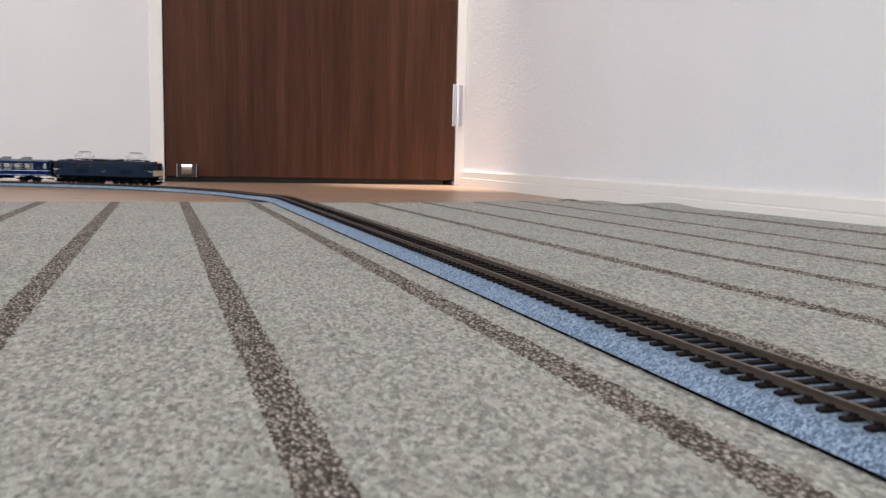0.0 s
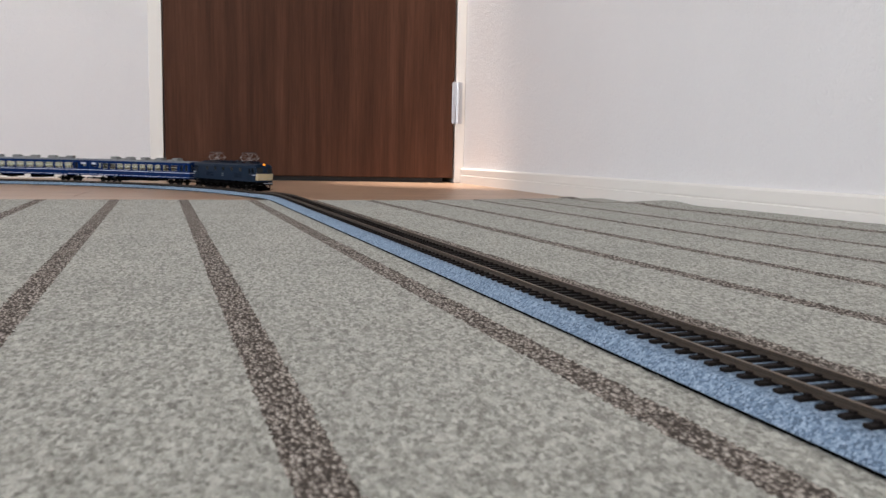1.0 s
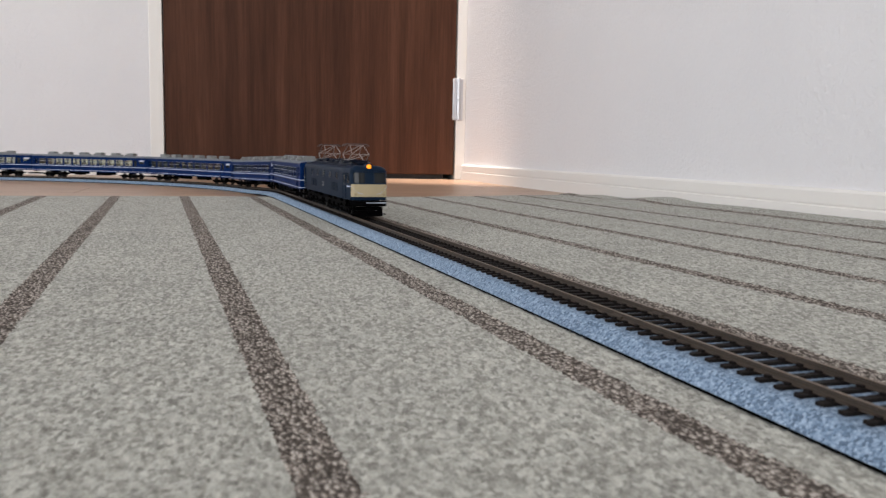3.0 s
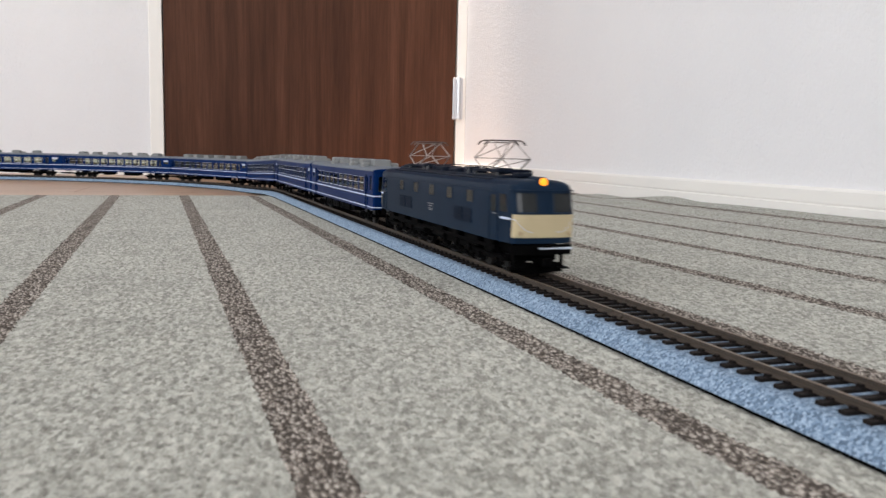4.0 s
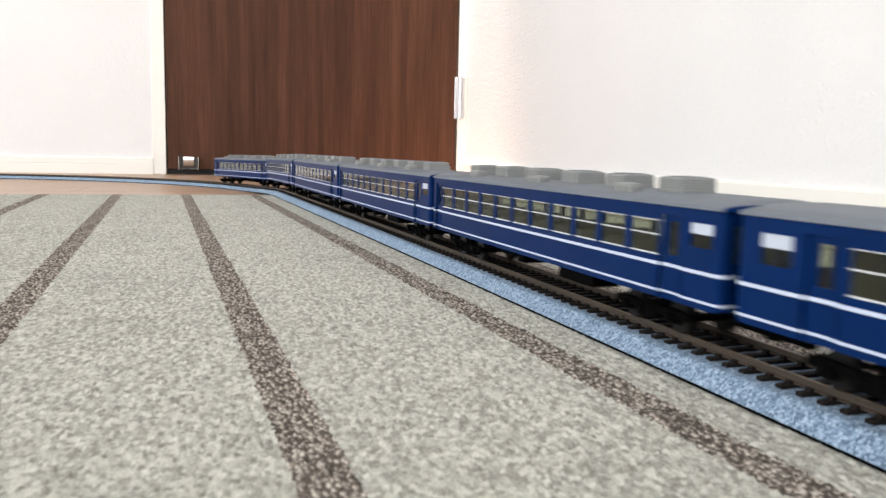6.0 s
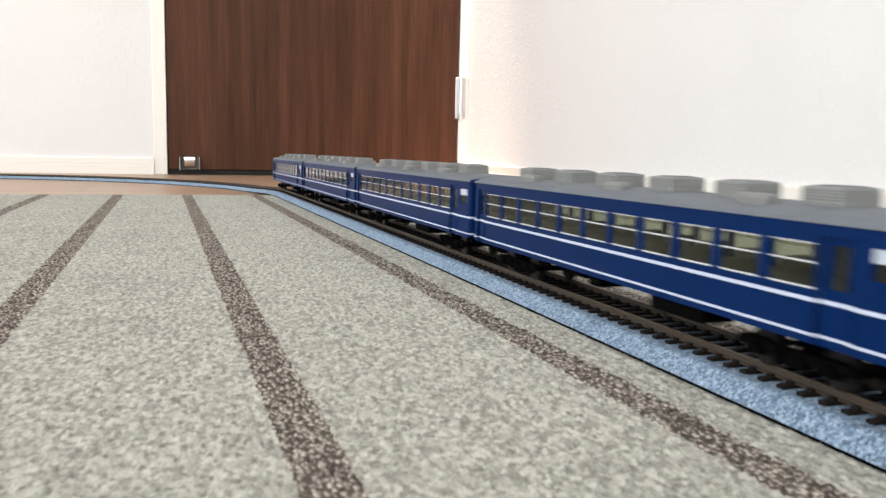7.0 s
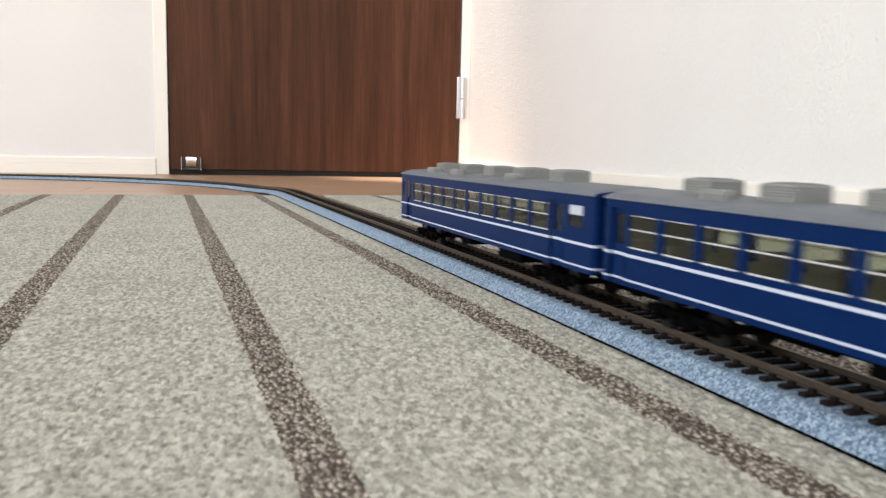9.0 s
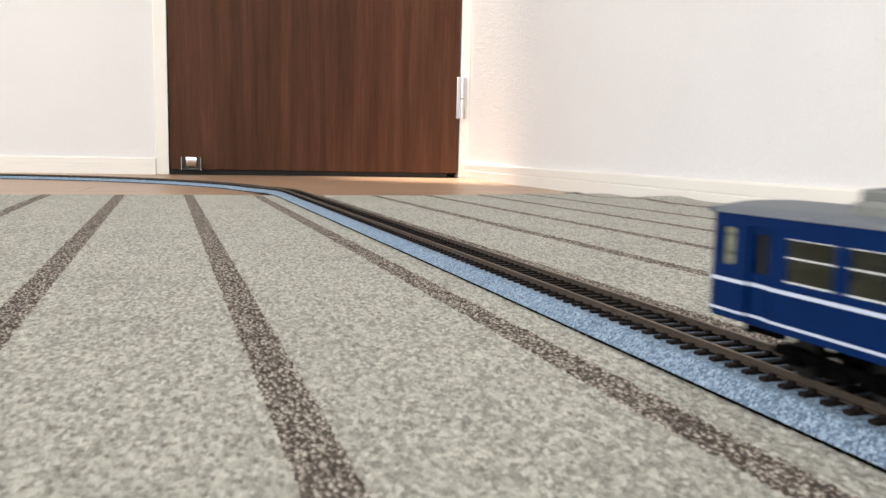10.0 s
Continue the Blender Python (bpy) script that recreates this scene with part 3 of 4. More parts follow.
def build_coach(end_coach):
    """An end coach has ten windows and a guard's room at its tail, the others eleven windows and a door at the very tail."""
    car = thing("passenger_coach", "deep blue end coach with ten windows and five grey roof units" if end_coach else "deep blue coach with eleven windows and six grey roof units",
                "model coach", "coaches of the model train")
    u0 = -0.1300                                 # the spacings are counted from here
    WINDOWS = [0.0302 + PITCH * k for k in range(10)] if end_coach else [0.0179 + PITCH * k for k in range(11)]
    wins = [(u0 + a, u0 + a + WIN_W, WIN_Z0, WIN_Z1) for a in WINDOWS]
    if end_coach:
        small = [(u0 + 0.2400, u0 + 0.2508, 0.0290, 0.0372), (u0 + 0.0052, u0 + 0.0105, 0.0270, 0.0375)]
        doors = [(u0 + 0.0160, u0 + 0.0242, 0.0121, 0.0384), (u0 + 0.2243, u0 + 0.2352, 0.0121, 0.0384)]
    else:
        small = [(u0 + 0.2454, u0 + 0.2556, 0.0300, 0.0372)]
        doors = [(u0 + 0.0058, u0 + 0.0152, 0.0121, 0.0384), (u0 + 0.2302, u0 + 0.2412, 0.0121, 0.0384)]
    ch = 0.0016
    for s in (-1, 1):
        bm = bmesh.new()
        holed(bm, [-C_HALF + ch, C_HALF - ch], [C_LOW, C_EAVE], wins + small + doors, lambda u, v, d, s=s: (u, s * (C_W - d), v), 0.00045)
        part("side_panel", bm, M_COACH, car, "deep blue painted side")
    ends = [(-0.0140, -0.0060, 0.0262, 0.0372), (0.0060, 0.0140, 0.0262, 0.0372)]
    for s in (-1, 1):
        bm = bmesh.new()
        holed(bm, [-C_W + ch, C_W - ch], [C_LOW, C_EAVE], ends, lambda u, v, d, s=s: (s * (C_HALF - d), u, v), 0.0011)
        for q in (-1, 1):
            p = [(s * (C_HALF - ch), q * C_W), (s * (C_HALF - ch * 0.3), q * (C_W - ch * 0.3)), (s * C_HALF, q * (C_W - ch))]
            loft(bm, [[(x, y, C_LOW), (x, y, C_EAVE)] for x, y in p], caps=False, close=False)
        part("end_panel", bm, M_COACH, car, "deep blue painted end")
    # roof: a curved shell with rounded ends
    rings = []
    for x in (-C_HALF - 0.0004, -C_HALF + 0.0012, -C_HALF + 0.004, 0.0, C_HALF - 0.004, C_HALF - 0.0012, C_HALF + 0.0004):
        e = C_HALF - abs(x)
        drop = 0.0016 * max(0.0, 1 - max(0.0, e) / 0.004) ** 2
        ring = []
        for k in range(15):
            a = math.pi * k / 14
            ca, sa = math.cos(a), math.sin(a)
            ring.append((x, (C_W + 0.0003) * math.copysign(abs(ca) ** 0.72, ca), C_EAVE + 0.0001 + (C_TOP - C_EAVE - drop) * abs(sa) ** 0.75))
        rings.append(ring)
    bm = bmesh.new()
    loft(bm, rings)
    part("roof", bm, M_ROOF, car, "matt grey painted roof", 35)
    for s in (-1, 1):
        bm = bmesh.new()
        rings = []
        for dx, grow in ((0.0002, 0.0005), (0.0009, 0.0005), (0.0012, 0.0001)):
            ring = []
            for k in range(15):
                a = math.pi * k / 14
                ca, sa = math.cos(a), math.sin(a)
                ring.append((s * (C_HALF + dx), (C_W + grow) * math.copysign(abs(ca) ** 0.72, ca), C_EAVE - 0.0002 + grow + (C_TOP - C_EAVE - 0.0016) * abs(sa) ** 0.75))
            rings.append(ring)
        loft(bm, rings)
        part("gable", bm, M_COACH, car, "deep blue gable under the roof's end")
    # white lines
    for z0, z1 in ((0.0140, 0.0147), (0.0223, 0.0233)):
        bm = bmesh.new()
        o = 0.00022
        cuts = [-C_HALF + ch] + sorted(v for d in doors for v in d[:2]) + [C_HALF - ch]
        for s in (-1, 1):
            for k in range(0, len(cuts) - 1):
                inset = 0.0009 if k % 2 else 0.0
                box(bm, cuts[k], cuts[k + 1], s * (C_W - inset) - 0.0001, s * (C_W - inset) + s * o, z0, z1)
            box(bm, s * C_HALF, s * (C_HALF + o), -C_W + ch, C_W - ch, z0, z1)
            for q in (-1, 1):
                p = [(s * (C_HALF - ch), q * (C_W + o)), (s * (C_HALF - ch * 0.3 + o * 0.7), q * (C_W - ch * 0.3 + o * 0.7)), (s * (C_HALF + o), q * (C_W - ch))]
                loft(bm, [[(x, y, z0), (x, y, z1)] for x, y in p], caps=False, close=False)
        part("white_line", bm, M_WHITE, car, "white painted line round the body")
    # doors set back in the sides, with their windows
    for (a, b, z0, z1), s in itertools.product(doors, (-1, 1)):
        bm = bmesh.new()
        mid = (a + b) / 2
        holed(bm, [a, b], [z0, z1], [(mid - 0.0026, mid + 0.0026, 0.0260, 0.0365)], lambda u, v, d: (u, s * (C_W - 0.0009 - d), v), 0.0006)
        leaf = part("door", bm, M_COACH, car)
        bm = bmesh.new()
        box(bm, mid - 0.0026, mid + 0.0026, s * (C_W - 0.0014), s * (C_W - 0.0012), 0.0260, 0.0365)
        part("door_pane", bm, M_GLASS, leaf, "clear plastic pane")
        for x in (a - 0.0006, b + 0.0006):
            bm = bmesh.new()
            rod(bm, (x, s * (C_W + 0.0004), 0.0155), (x, s * (C_W + 0.0004), 0.0215), 0.0002, 6)
            part("handrail", bm, M_COACH, leaf)
    # windows
    bm = bmesh.new()
    box(bm, 0, WIN_W, -0.0001, 0.0001, WIN_Z0, WIN_Z1)
    pane = finish("pane", bm, M_GLASS)
    bm = bmesh.new()
    zm = WIN_Z0 + 0.0062
    for z, h in ((WIN_Z0, 0.00040), (zm, 0.00034), (WIN_Z1 - 0.0002, 0.0002)):
        box(bm, 0, WIN_W, -0.0002, 0.0002, z, z + h)
    sash = finish("sash", bm, M_SASH)
    for (a, b, z0, z1), s in itertools.product(wins, (-1, 1)):
        w = share("pane", pane, car, pose(a, s * (C_W - 0.00035), 0))
        share("sash", sash, w, pose(0, s * 0.0002, 0), "white sash bars")
    for i, s in itertools.product(range(len(small)), (-1, 1)):
        a, b, z0, z1 = small[i]
        bm = bmesh.new()
        zs = z0 + (z1 - z0) * 0.55 if i == 0 else z1
        box(bm, a, b, s * (C_W - 0.0005), s * (C_W - 0.0003), z0, zs)
        part("pane", bm, M_GLASS, car)
        if i == 0:
            bm = bmesh.new()
            box(bm, a, b, s * (C_W - 0.0005), s * (C_W - 0.0002), zs, z1)
            part("frosted_pane", bm, M_FROST, car, "frosted white pane")
    for (a, b, z0, z1), s in itertools.product(ends, (-1, 1)):
        bm = bmesh.new()
        box(bm, s * (C_HALF - 0.0008), s * (C_HALF - 0.0006), a, b, z0, z1)
        part("end_pane", bm, M_GLASS, car)
    # gangways and couplers
    for s in (-1, 1):
        bm = bmesh.new()
        for k in range(3):
            x = s * (C_HALF + 0.0003 + 0.0009 * k)
            box(bm, min(x, x + s * 0.0008), max(x, x + s * 0.0008), -0.0054, 0.0054, 0.0105, 0.0385, 0.0003)
        box(bm, min(s * C_HALF, s * (C_HALF + 0.0026)), max(s * C_HALF, s * (C_HALF + 0.0026)), -0.0049, 0.0049, 0.0125, 0.0379)
        part("gangway", bm, M_UNDER, car, "black rubber gangway bellows")
        bm = bmesh.new()
        box(bm, min(s * 0.118, s * 0.1335), max(s * 0.118, s * 0.1335), -0.0013, 0.0013, 0.0052, 0.0078, 0.0004)
        box(bm, min(s * 0.1300, s * 0.1331), max(s * 0.1300, s * 0.1331), -0.0022, 0.0022, 0.0046, 0.0086, 0.0006)
        part("coupler", bm, M_UNDER, car, "black knuckle coupler")
    # inside: floor, seats and partitions
    bm = bmesh.new()
    box(bm, -C_HALF + 0.001, C_HALF - 0.001, -C_W + 0.0012, C_W - 0.0012, 0.0122, 0.0134)
    part("floor_pan", bm, M_UNDER, car)
    bm = bmesh.new()
    for k in range(len(WINDOWS) + 1):
        x = u0 + WINDOWS[0] - 0.002 + PITCH * k
        for y0, y1 in ((-0.0160, -0.0045), (0.0045, 0.0160)):
            box(bm, x - 0.0014, x + 0.0014, y0, y1, 0.0134, 0.0282, 0.0006)
            box(bm, x + 0.0014, x + 0.0066, y0, y1, 0.0134, 0.0172)
            if k:
                box(bm, x - 0.0066, x - 0.0014, y0, y1, 0.0134, 0.0172)
    part("seats", bm, M_SEAT, car, "olive tan plastic seats")
    for x in (u0 + WINDOWS[0] - 0.0024, u0 + WINDOWS[-1] + WIN_W + 0.0006):
        bm = bmesh.new()
        box(bm, x, x + 0.0008, -C_W + 0.0012, C_W - 0.0012, 0.0134, 0.0410)
        part("partition", bm, M_SEAT, car, "olive tan plastic partition wall")
    # roof units and vents
    bm = bmesh.new()
    rings = []
    levels = [(0.0436, 0.0), (0.0454, 0.0)] + [(0.0456 + 0.0004 * k, -0.00010 if k % 2 else 0.0) for k in range(9)] + [(0.0488, 0.0), (0.0494, -0.0003), (0.0496, -0.0008)]
    for z, g in levels:
        hx, hy, r = 0.0071 + g, 0.0068 + g, 0.0009
        rings.append([(sx * (hx - r) + r * math.cos(a), sy * (hy - r) + r * math.sin(a), z)
                      for sx, sy, q in ((1, 1, 0), (-1, 1, 1), (-1, -1, 2), (1, -1, 3)) for a in (math.pi / 2 * q, math.pi / 2 * q + 0.78, math.pi / 2 * (q + 1))])
    loft(bm, rings)
    unit = finish("roof_unit", bm, M_UNIT)
    bm = bmesh.new()
    box(bm, -0.0055, 0.0055, -0.0040, 0.0040, 0.0495, 0.0499, 0.0002)
    grille = finish("fan_grille", bm, M_ROOF)
    for x in (0.0470, 0.0865, 0.1260, 0.1650, 0.2045) if end_coach else (0.0365, 0.0725, 0.1088, 0.1450, 0.1810, 0.2168):
        o = share("roof_unit", unit, car, pose(u0 + x, 0, 0), "light grey plastic air conditioner")
        share("fan_grille", grille, o, Matrix())
    bm = bmesh.new()
    box(bm, -0.0060, 0.0060, -0.0028, 0.0028, 0.0420, 0.0470, 0.0012, 2)
    vent = finish("roof_vent", bm, M_UNIT)
    for x, s in itertools.product((0.0510, 0.0935, 0.1710) if end_coach else (0.0545, 0.1268, 0.1995), (-1, 1)):
        share("roof_vent", vent, car, pose(u0 + x, s * 0.0118, 0), "small light grey vent")
    # under the floor
    boxes = END_BOXES if end_coach else MID_BOXES
    for x0, x1, z, s in boxes:
        bm = bmesh.new()
        y0, y1 = sorted((s * 0.0030, s * 0.0155))
        box(bm, x0, x1, y0, y1, z, 0.0124, 0.0007)
        for k in range(1, 4):
            x = x0 + (x1 - x0) * k / 4
            box(bm, x - 0.0002, x + 0.0002, min(s * 0.0155, s * 0.0158), max(s * 0.0155, s * 0.0158), z + 0.0006, 0.0092)
        part("equipment_box", bm, M_UNDER, car)
    bm = bmesh.new()
    rod(bm, (-0.0520, -0.0070, 0.0098), (-0.0300, -0.0070, 0.0098), 0.0026, 14)
    part("air_tank", bm, M_UNDER, car, smooth_angle=40)
    for s in (-1, 1):
        coach_bogie(car, s * PIVOT)
    return car


# ---------- the engine ----------
E_HALF, E_W, E_NOSE = 0.1195, 0.0176, 0.0075
E_LOW, E_EAVE, E_TOP = 0.0123, 0.0376, 0.0425
P_EXP = 2.0 / 4.0
E_TIPW, E_TAPER = 0.0159, 0.0180                 # half width at the front, and the length over which the cab narrows to it


def nose(a, z, grow=0.0, end=1):
    """A point of the body's end at the height z: a from -60 to 60 lies on the rounded front, beyond that on the narrowing cab sides up to 90."""
    b = radians(max(-60, min(60, a)) * 1.5)
    ca, sa = max(0.0, math.cos(b)), math.sin(b)
    rake = 0.22 * max(0.0, z - 0.0268) + 0.05 * max(0.0, 0.0268 - z)
    f = max(0.0, abs(a) - 60) / 30
    x = E_HALF - E_NOSE - rake * (1 - f) + (E_NOSE + grow) * ca ** P_EXP - f * E_TAPER
    y = math.copysign((E_TIPW + grow) * abs(sa) ** P_EXP + f * (E_W - E_TIPW), sa)
    return Vector((end * x, end * y, z))


def sheet(bm, rows):
    vs = [[bm.verts.new(p) for p in r] for r in rows]
    for a, b in zip(vs, vs[1:]):
        for k in range(len(a) - 1):
            bm.faces.new((a[k], a[k + 1], b[k + 1], b[k]))


def plate_on_nose(bm, a0, a1, z0, z1, lift, thick, end, na=10, nz=3):
    """A thin plate that follows the rounded end."""
    g0, g1 = lift, lift + thick
    rows = []
    for j in range(nz + 1):
        z = z0 + (z1 - z0) * j / nz
        rows.append([(a0 + (a1 - a0) * i / na, z) for i in range(na + 1)])
    outer = [[bm.verts.new(nose(a, z, g1, end)) for a, z in r] for r in rows]
    inner = [[bm.verts.new(nose(a, z, g0, end)) for a, z in r] for r in rows]
    for j in range(nz):
        for i in range(na):
            bm.faces.new((outer[j][i], outer[j][i + 1], outer[j + 1][i + 1], outer[j + 1][i]))
    for i in range(na):
        for j in (0, nz):
            bm.faces.new((outer[j][i], outer[j][i + 1], inner[j][i + 1], inner[j][i]))
    for j in range(nz):
        for i in (0, na):
            bm.faces.new((outer[j][i], outer[j + 1][i], inner[j + 1][i], inner[j][i]))


def pantograph(loco, x0):
    """Raised diamond pantograph on its insulated base."""
    p = sub("pantograph", loco, "raised grey metal diamond pantograph")
    z0, zk, zt = 0.0462, 0.0520, 0.0612
    bm = bmesh.new()
    for s in (-1, 1):
        box(bm, x0 - 0.0180, x0 + 0.0180, s * 0.0085 - 0.0008, s * 0.0085 + 0.0008, 0.0450, 0.0464, 0.0003)
        box(bm, x0 + s * 0.0150 - 0.0010, x0 + s * 0.0150 + 0.0010, -0.0085, 0.0085, 0.0448, 0.0466, 0.0003)
    box(bm, x0 - 0.0070, x0 + 0.0070, -0.0040, 0.0040, 0.0440, 0.0470, 0.0008)
    part("base_frame", bm, M_LOCO_ROOF, p, "black base frame")
    for sx, sy in itertools.product((-1, 1), (-1, 1)):
        bm = bmesh.new()
        q = (x0 + sx * 0.0150, sy * 0.0085)
        rod(bm, (*q, 0.0420), (*q, 0.0450), 0.0009, 10)
        part("insulator", bm, M_INSUL, p, "small dark insulator", 40)
    def bar(name, a, b, r):
        bm = bmesh.new()
        rod(bm, a, b, r, 6)
        part(name, bm, M_PANTO, p)

    r = 0.00030
    for s in (-1, 1):
        for q in (-1, 1):
            knee = (x0 + s * 0.0185, q * 0.0078, zk)
            bar("lower_arm", (x0 + s * 0.0050, q * 0.0085, z0), knee, 0.00042)
            bar("upper_arm", knee, (x0 + s * 0.0040, q * 0.0060, zt - 0.0008), r)
        bar("brace", (x0 + s * 0.0050, -0.0085, z0), (x0 + s * 0.0185, 0.0078, zk), r)
        bar("brace", (x0 + s * 0.0185, -0.0078, zk), (x0 + s * 0.0040, 0.0060, zt - 0.0008), r)
        bar("cross_bar", (x0 + s * 0.0185, -0.0080, zk), (x0 + s * 0.0185, 0.0080, zk), r)
        bar("cross_bar", (x0 + s * 0.0040, -0.0060, zt - 0.0008), (x0 + s * 0.0040, 0.0060, zt - 0.0008), r)
    for s in (-1, 1):
        bm = bmesh.new()
        x = x0 + s * 0.0042
        loft(bm, [[(x - 0.0009, y, z), (x + 0.0009, y, z), (x + 0.0009, y, z + 0.0006), (x - 0.0009, y, z + 0.0006)]
                  for y, z in ((-0.0115, zt - 0.0022), (-0.0100, zt - 0.0006), (-0.0080, zt), (0.0080, zt), (0.0100, zt - 0.0006), (0.0115, zt - 0.0022))])
        part("contact_strip", bm, M_STRIP, p, "dark contact strip with turned-down horns")


def build_loco():
    loco = thing("electric_locomotive", "navy blue model electric engine with cream nose and lit headlamp", "model locomotive")
    # body in rings from nose to nose
    z_rows = [E_LOW, 0.0152, 0.0210, 0.0268, 0.0320, E_EAVE]
    angles = [-90 + 5 * k for k in range(37)]
    outline = [(a, 1) for a in angles[::-1]] + [(a, -1) for a in angles[::-1]]
    rings = [[nose(a, z, 0, e) for a, e in outline] for z in z_rows]
    for f in (0.25, 0.5, 0.75, 1.0):
        c = f * math.pi / 2
        z = E_EAVE + (E_TOP - E_EAVE) * math.sin(c) ** 0.9
        ring = []
        for a, e in outline:
            p = nose(a, E_EAVE + 0.35 * (z - E_EAVE), 0, e)
            k = 0.30 + 0.70 * math.cos(c) ** 0.8 if f < 1 else 0.30
            kx = 1 - (1 - k) * 0.085
            ring.append(Vector((p.x * kx, p.y * k, z)))
        rings.append(ring)
    bm = bmesh.new()
    loft(bm, rings)
    part("body", bm, M_LOCO, loco, "navy blue painted body", 32)
    # raised roof deck, walkways and boxes
    bm = bmesh.new()
    box(bm, -0.0900, 0.0900, -0.0098, 0.0098, 0.0405, 0.0434, 0.0008)
    for s in (-1, 1):
        box(bm, -0.0860, 0.0860, s * 0.0125 - 0.0016, s * 0.0125 + 0.0016, 0.0398, 0.0420, 0.0003)
    part("roof_deck", bm, M_LOCO_ROOF, loco, "blackish roof deck with walkways")
    for x0, x1, w, h in ((-0.0220, -0.0060, 0.0066, 0.0462), (0.0020, 0.0190, 0.0066, 0.0458), (0.0240, 0.0360, 0.0055, 0.0470), (-0.0340, -0.0260, 0.0050, 0.0466), (-0.0960, -0.0840, 0.0055, 0.0455), (0.0880, 0.0960, 0.0045, 0.0452)):
        bm = bmesh.new()
        box(bm, x0, x1, -w, w, 0.0425, h, 0.0012, 2)
        part("roof_box", bm, M_LOCO_ROOF, loco)
    for x, y in ((0.0420, 0.0090), (0.0420, -0.0090), (-0.0290, 0.0090), (-0.0290, -0.0090), (0.0900, 0.0060)):
        bm = bmesh.new()
        rod(bm, (x, y, 0.0420), (x, y, 0.0458), 0.0009, 10, 0.0006)
        part("insulator", bm, M_INSUL, loco, "small dark insulator", 40)
    bm = bmesh.new()
    pts = [(-0.080, 0.0070, 0.0452), (-0.030, 0.0070, 0.0470), (0.030, 0.0070, 0.0472), (0.085, 0.0070, 0.0452)]
    for a, b in zip(pts, pts[1:]):
        rod(bm, a, b, 0.0003, 6)
    part("roof_cable", bm, M_LOCO_ROOF, loco)
    pantograph(loco, 0.0660)
    pantograph(loco, -0.0540)
    # both noses
    for e in (1, -1):
        bm = bmesh.new()
        plate_on_nose(bm, -46, 46, 0.0152, 0.0262, 0.0, 0.00028, e, 24, 3)
        part("nose_panel", bm, M_CREAM, loco, "cream painted nose panel", 40)
        for s in (-1, 1):
            bm = bmesh.new()
            plate_on_nose(bm, s * 2.6, s * 31, 0.0274, 0.0362, -0.0001, 0.00022, e, 8, 3)
            part("windscreen", bm, M_SCREEN, loco, "dark windscreen pane")
            bm = bmesh.new()
            for a0, a1, z0, z1 in ((0.8, 33.5, 0.0267, 0.0274), (0.8, 33.5, 0.0362, 0.0368), (0.8, 2.6, 0.0267, 0.0368), (31, 33.5, 0.0267, 0.0368)):
                plate_on_nose(bm, s * a0, s * a1, z0, z1, 0.0, 0.0004, e, 6, 1)
            part("windscreen_frame", bm, M_LOCO, loco)
            # the silver trim that sweeps from the side to the middle of the nose
            bm = bmesh.new()
            rows = []
            for k in range(31):
                f = k / 30
                if f < 0.36:
                    p = nose(s * (71 - 11 * f / 0.36), 0.0240, 0.0004, e)
                    w = 0.00055 + 0.00030 * f
                else:
                    g = (f - 0.36) / 0.64
                    a = 60 - 55 * g
                    z = 0.0240 - 0.0062 * smooth(0.35, 1.0, g)
                    p = nose(s * a, z, 0.00055, e)
                    w = 0.00060 - 0.00046 * smooth(0.0, 0.3, g)
                rows.append((p, w))
            sheet(bm, [[p + Vector((0, 0, w)) for p, w in rows], [p - Vector((0, 0, w)) for p, w in rows]])
            part("nose_trim", bm, M_WHITE, loco, "thin silver white trim")
            bm = bmesh.new()
            c = nose(s * 24, 0.0172, 0.0002, e)
            rod(bm, c, c + Vector((e * 0.0012, 0, 0)), 0.0011, 14)
            part("tail_lamp", bm, M_TAIL, loco, "small dark tail lamp", 40)
            # cab side window and door
            bm = bmesh.new()
            plate_on_nose(bm, s * 61, s * 72, 0.0270, 0.0354, -0.0001, 0.0003, e, 4, 1)
            part("cab_window", bm, M_SCREEN, loco, "dark cab side window")
            bm = bmesh.new()
            for a0, a1, z0, z1 in ((75.4, 76.0, 0.0130, 0.0362), (89.2, 89.8, 0.0130, 0.0362), (75.4, 89.8, 0.0358, 0.0362)):
                plate_on_nose(bm, s * a0, s * a1, z0, z1, 0.0, 0.0003, e, 2, 1)
            door = part("cab_door", bm, M_LOCO, loco)
            bm = bmesh.new()
            plate_on_nose(bm, s * 79, s * 87, 0.0264, 0.0346, -0.0001, 0.0003, e, 3, 1)
            part("door_pane", bm, M_SCREEN, door)
            bm = bmesh.new()
            rod(bm, nose(s * 74, 0.0140, 0.0007, e), nose(s * 74, 0.0250, 0.0007, e), 0.00025, 6)
            part("handrail", bm, M_LOCO, door)
            bm = bmesh.new()
            rod(bm, nose(s * 76.5, 0.0256, 0.0006, e), nose(s * 82, 0.0256, 0.0006, e), 0.00028, 6)
            part("door_handle", bm, M_TANK, door, "pale grey door handle")
        # rain lip over the windscreens
        bm = bmesh.new()
        plate_on_nose(bm, -47, 47, 0.0371, 0.0377, -0.0002, 0.0011, e, 24, 1)
        part("rain_lip", bm, M_LOCO, loco, "thin rain lip over the windscreens")
        bm = bmesh.new()
        a, b = sorted((e * 0.1155, e * 0.1192))
        c, d = sorted((-e * 0.0030, e * 0.0145))
        box(bm, a, b, c, d, 0.0126, 0.0137, 0.0003)
        part("step_plate", bm, M_FROST, loco, "pale grey step plate under the nose")
        # headlamp on the roof's brow
        bm = bmesh.new()
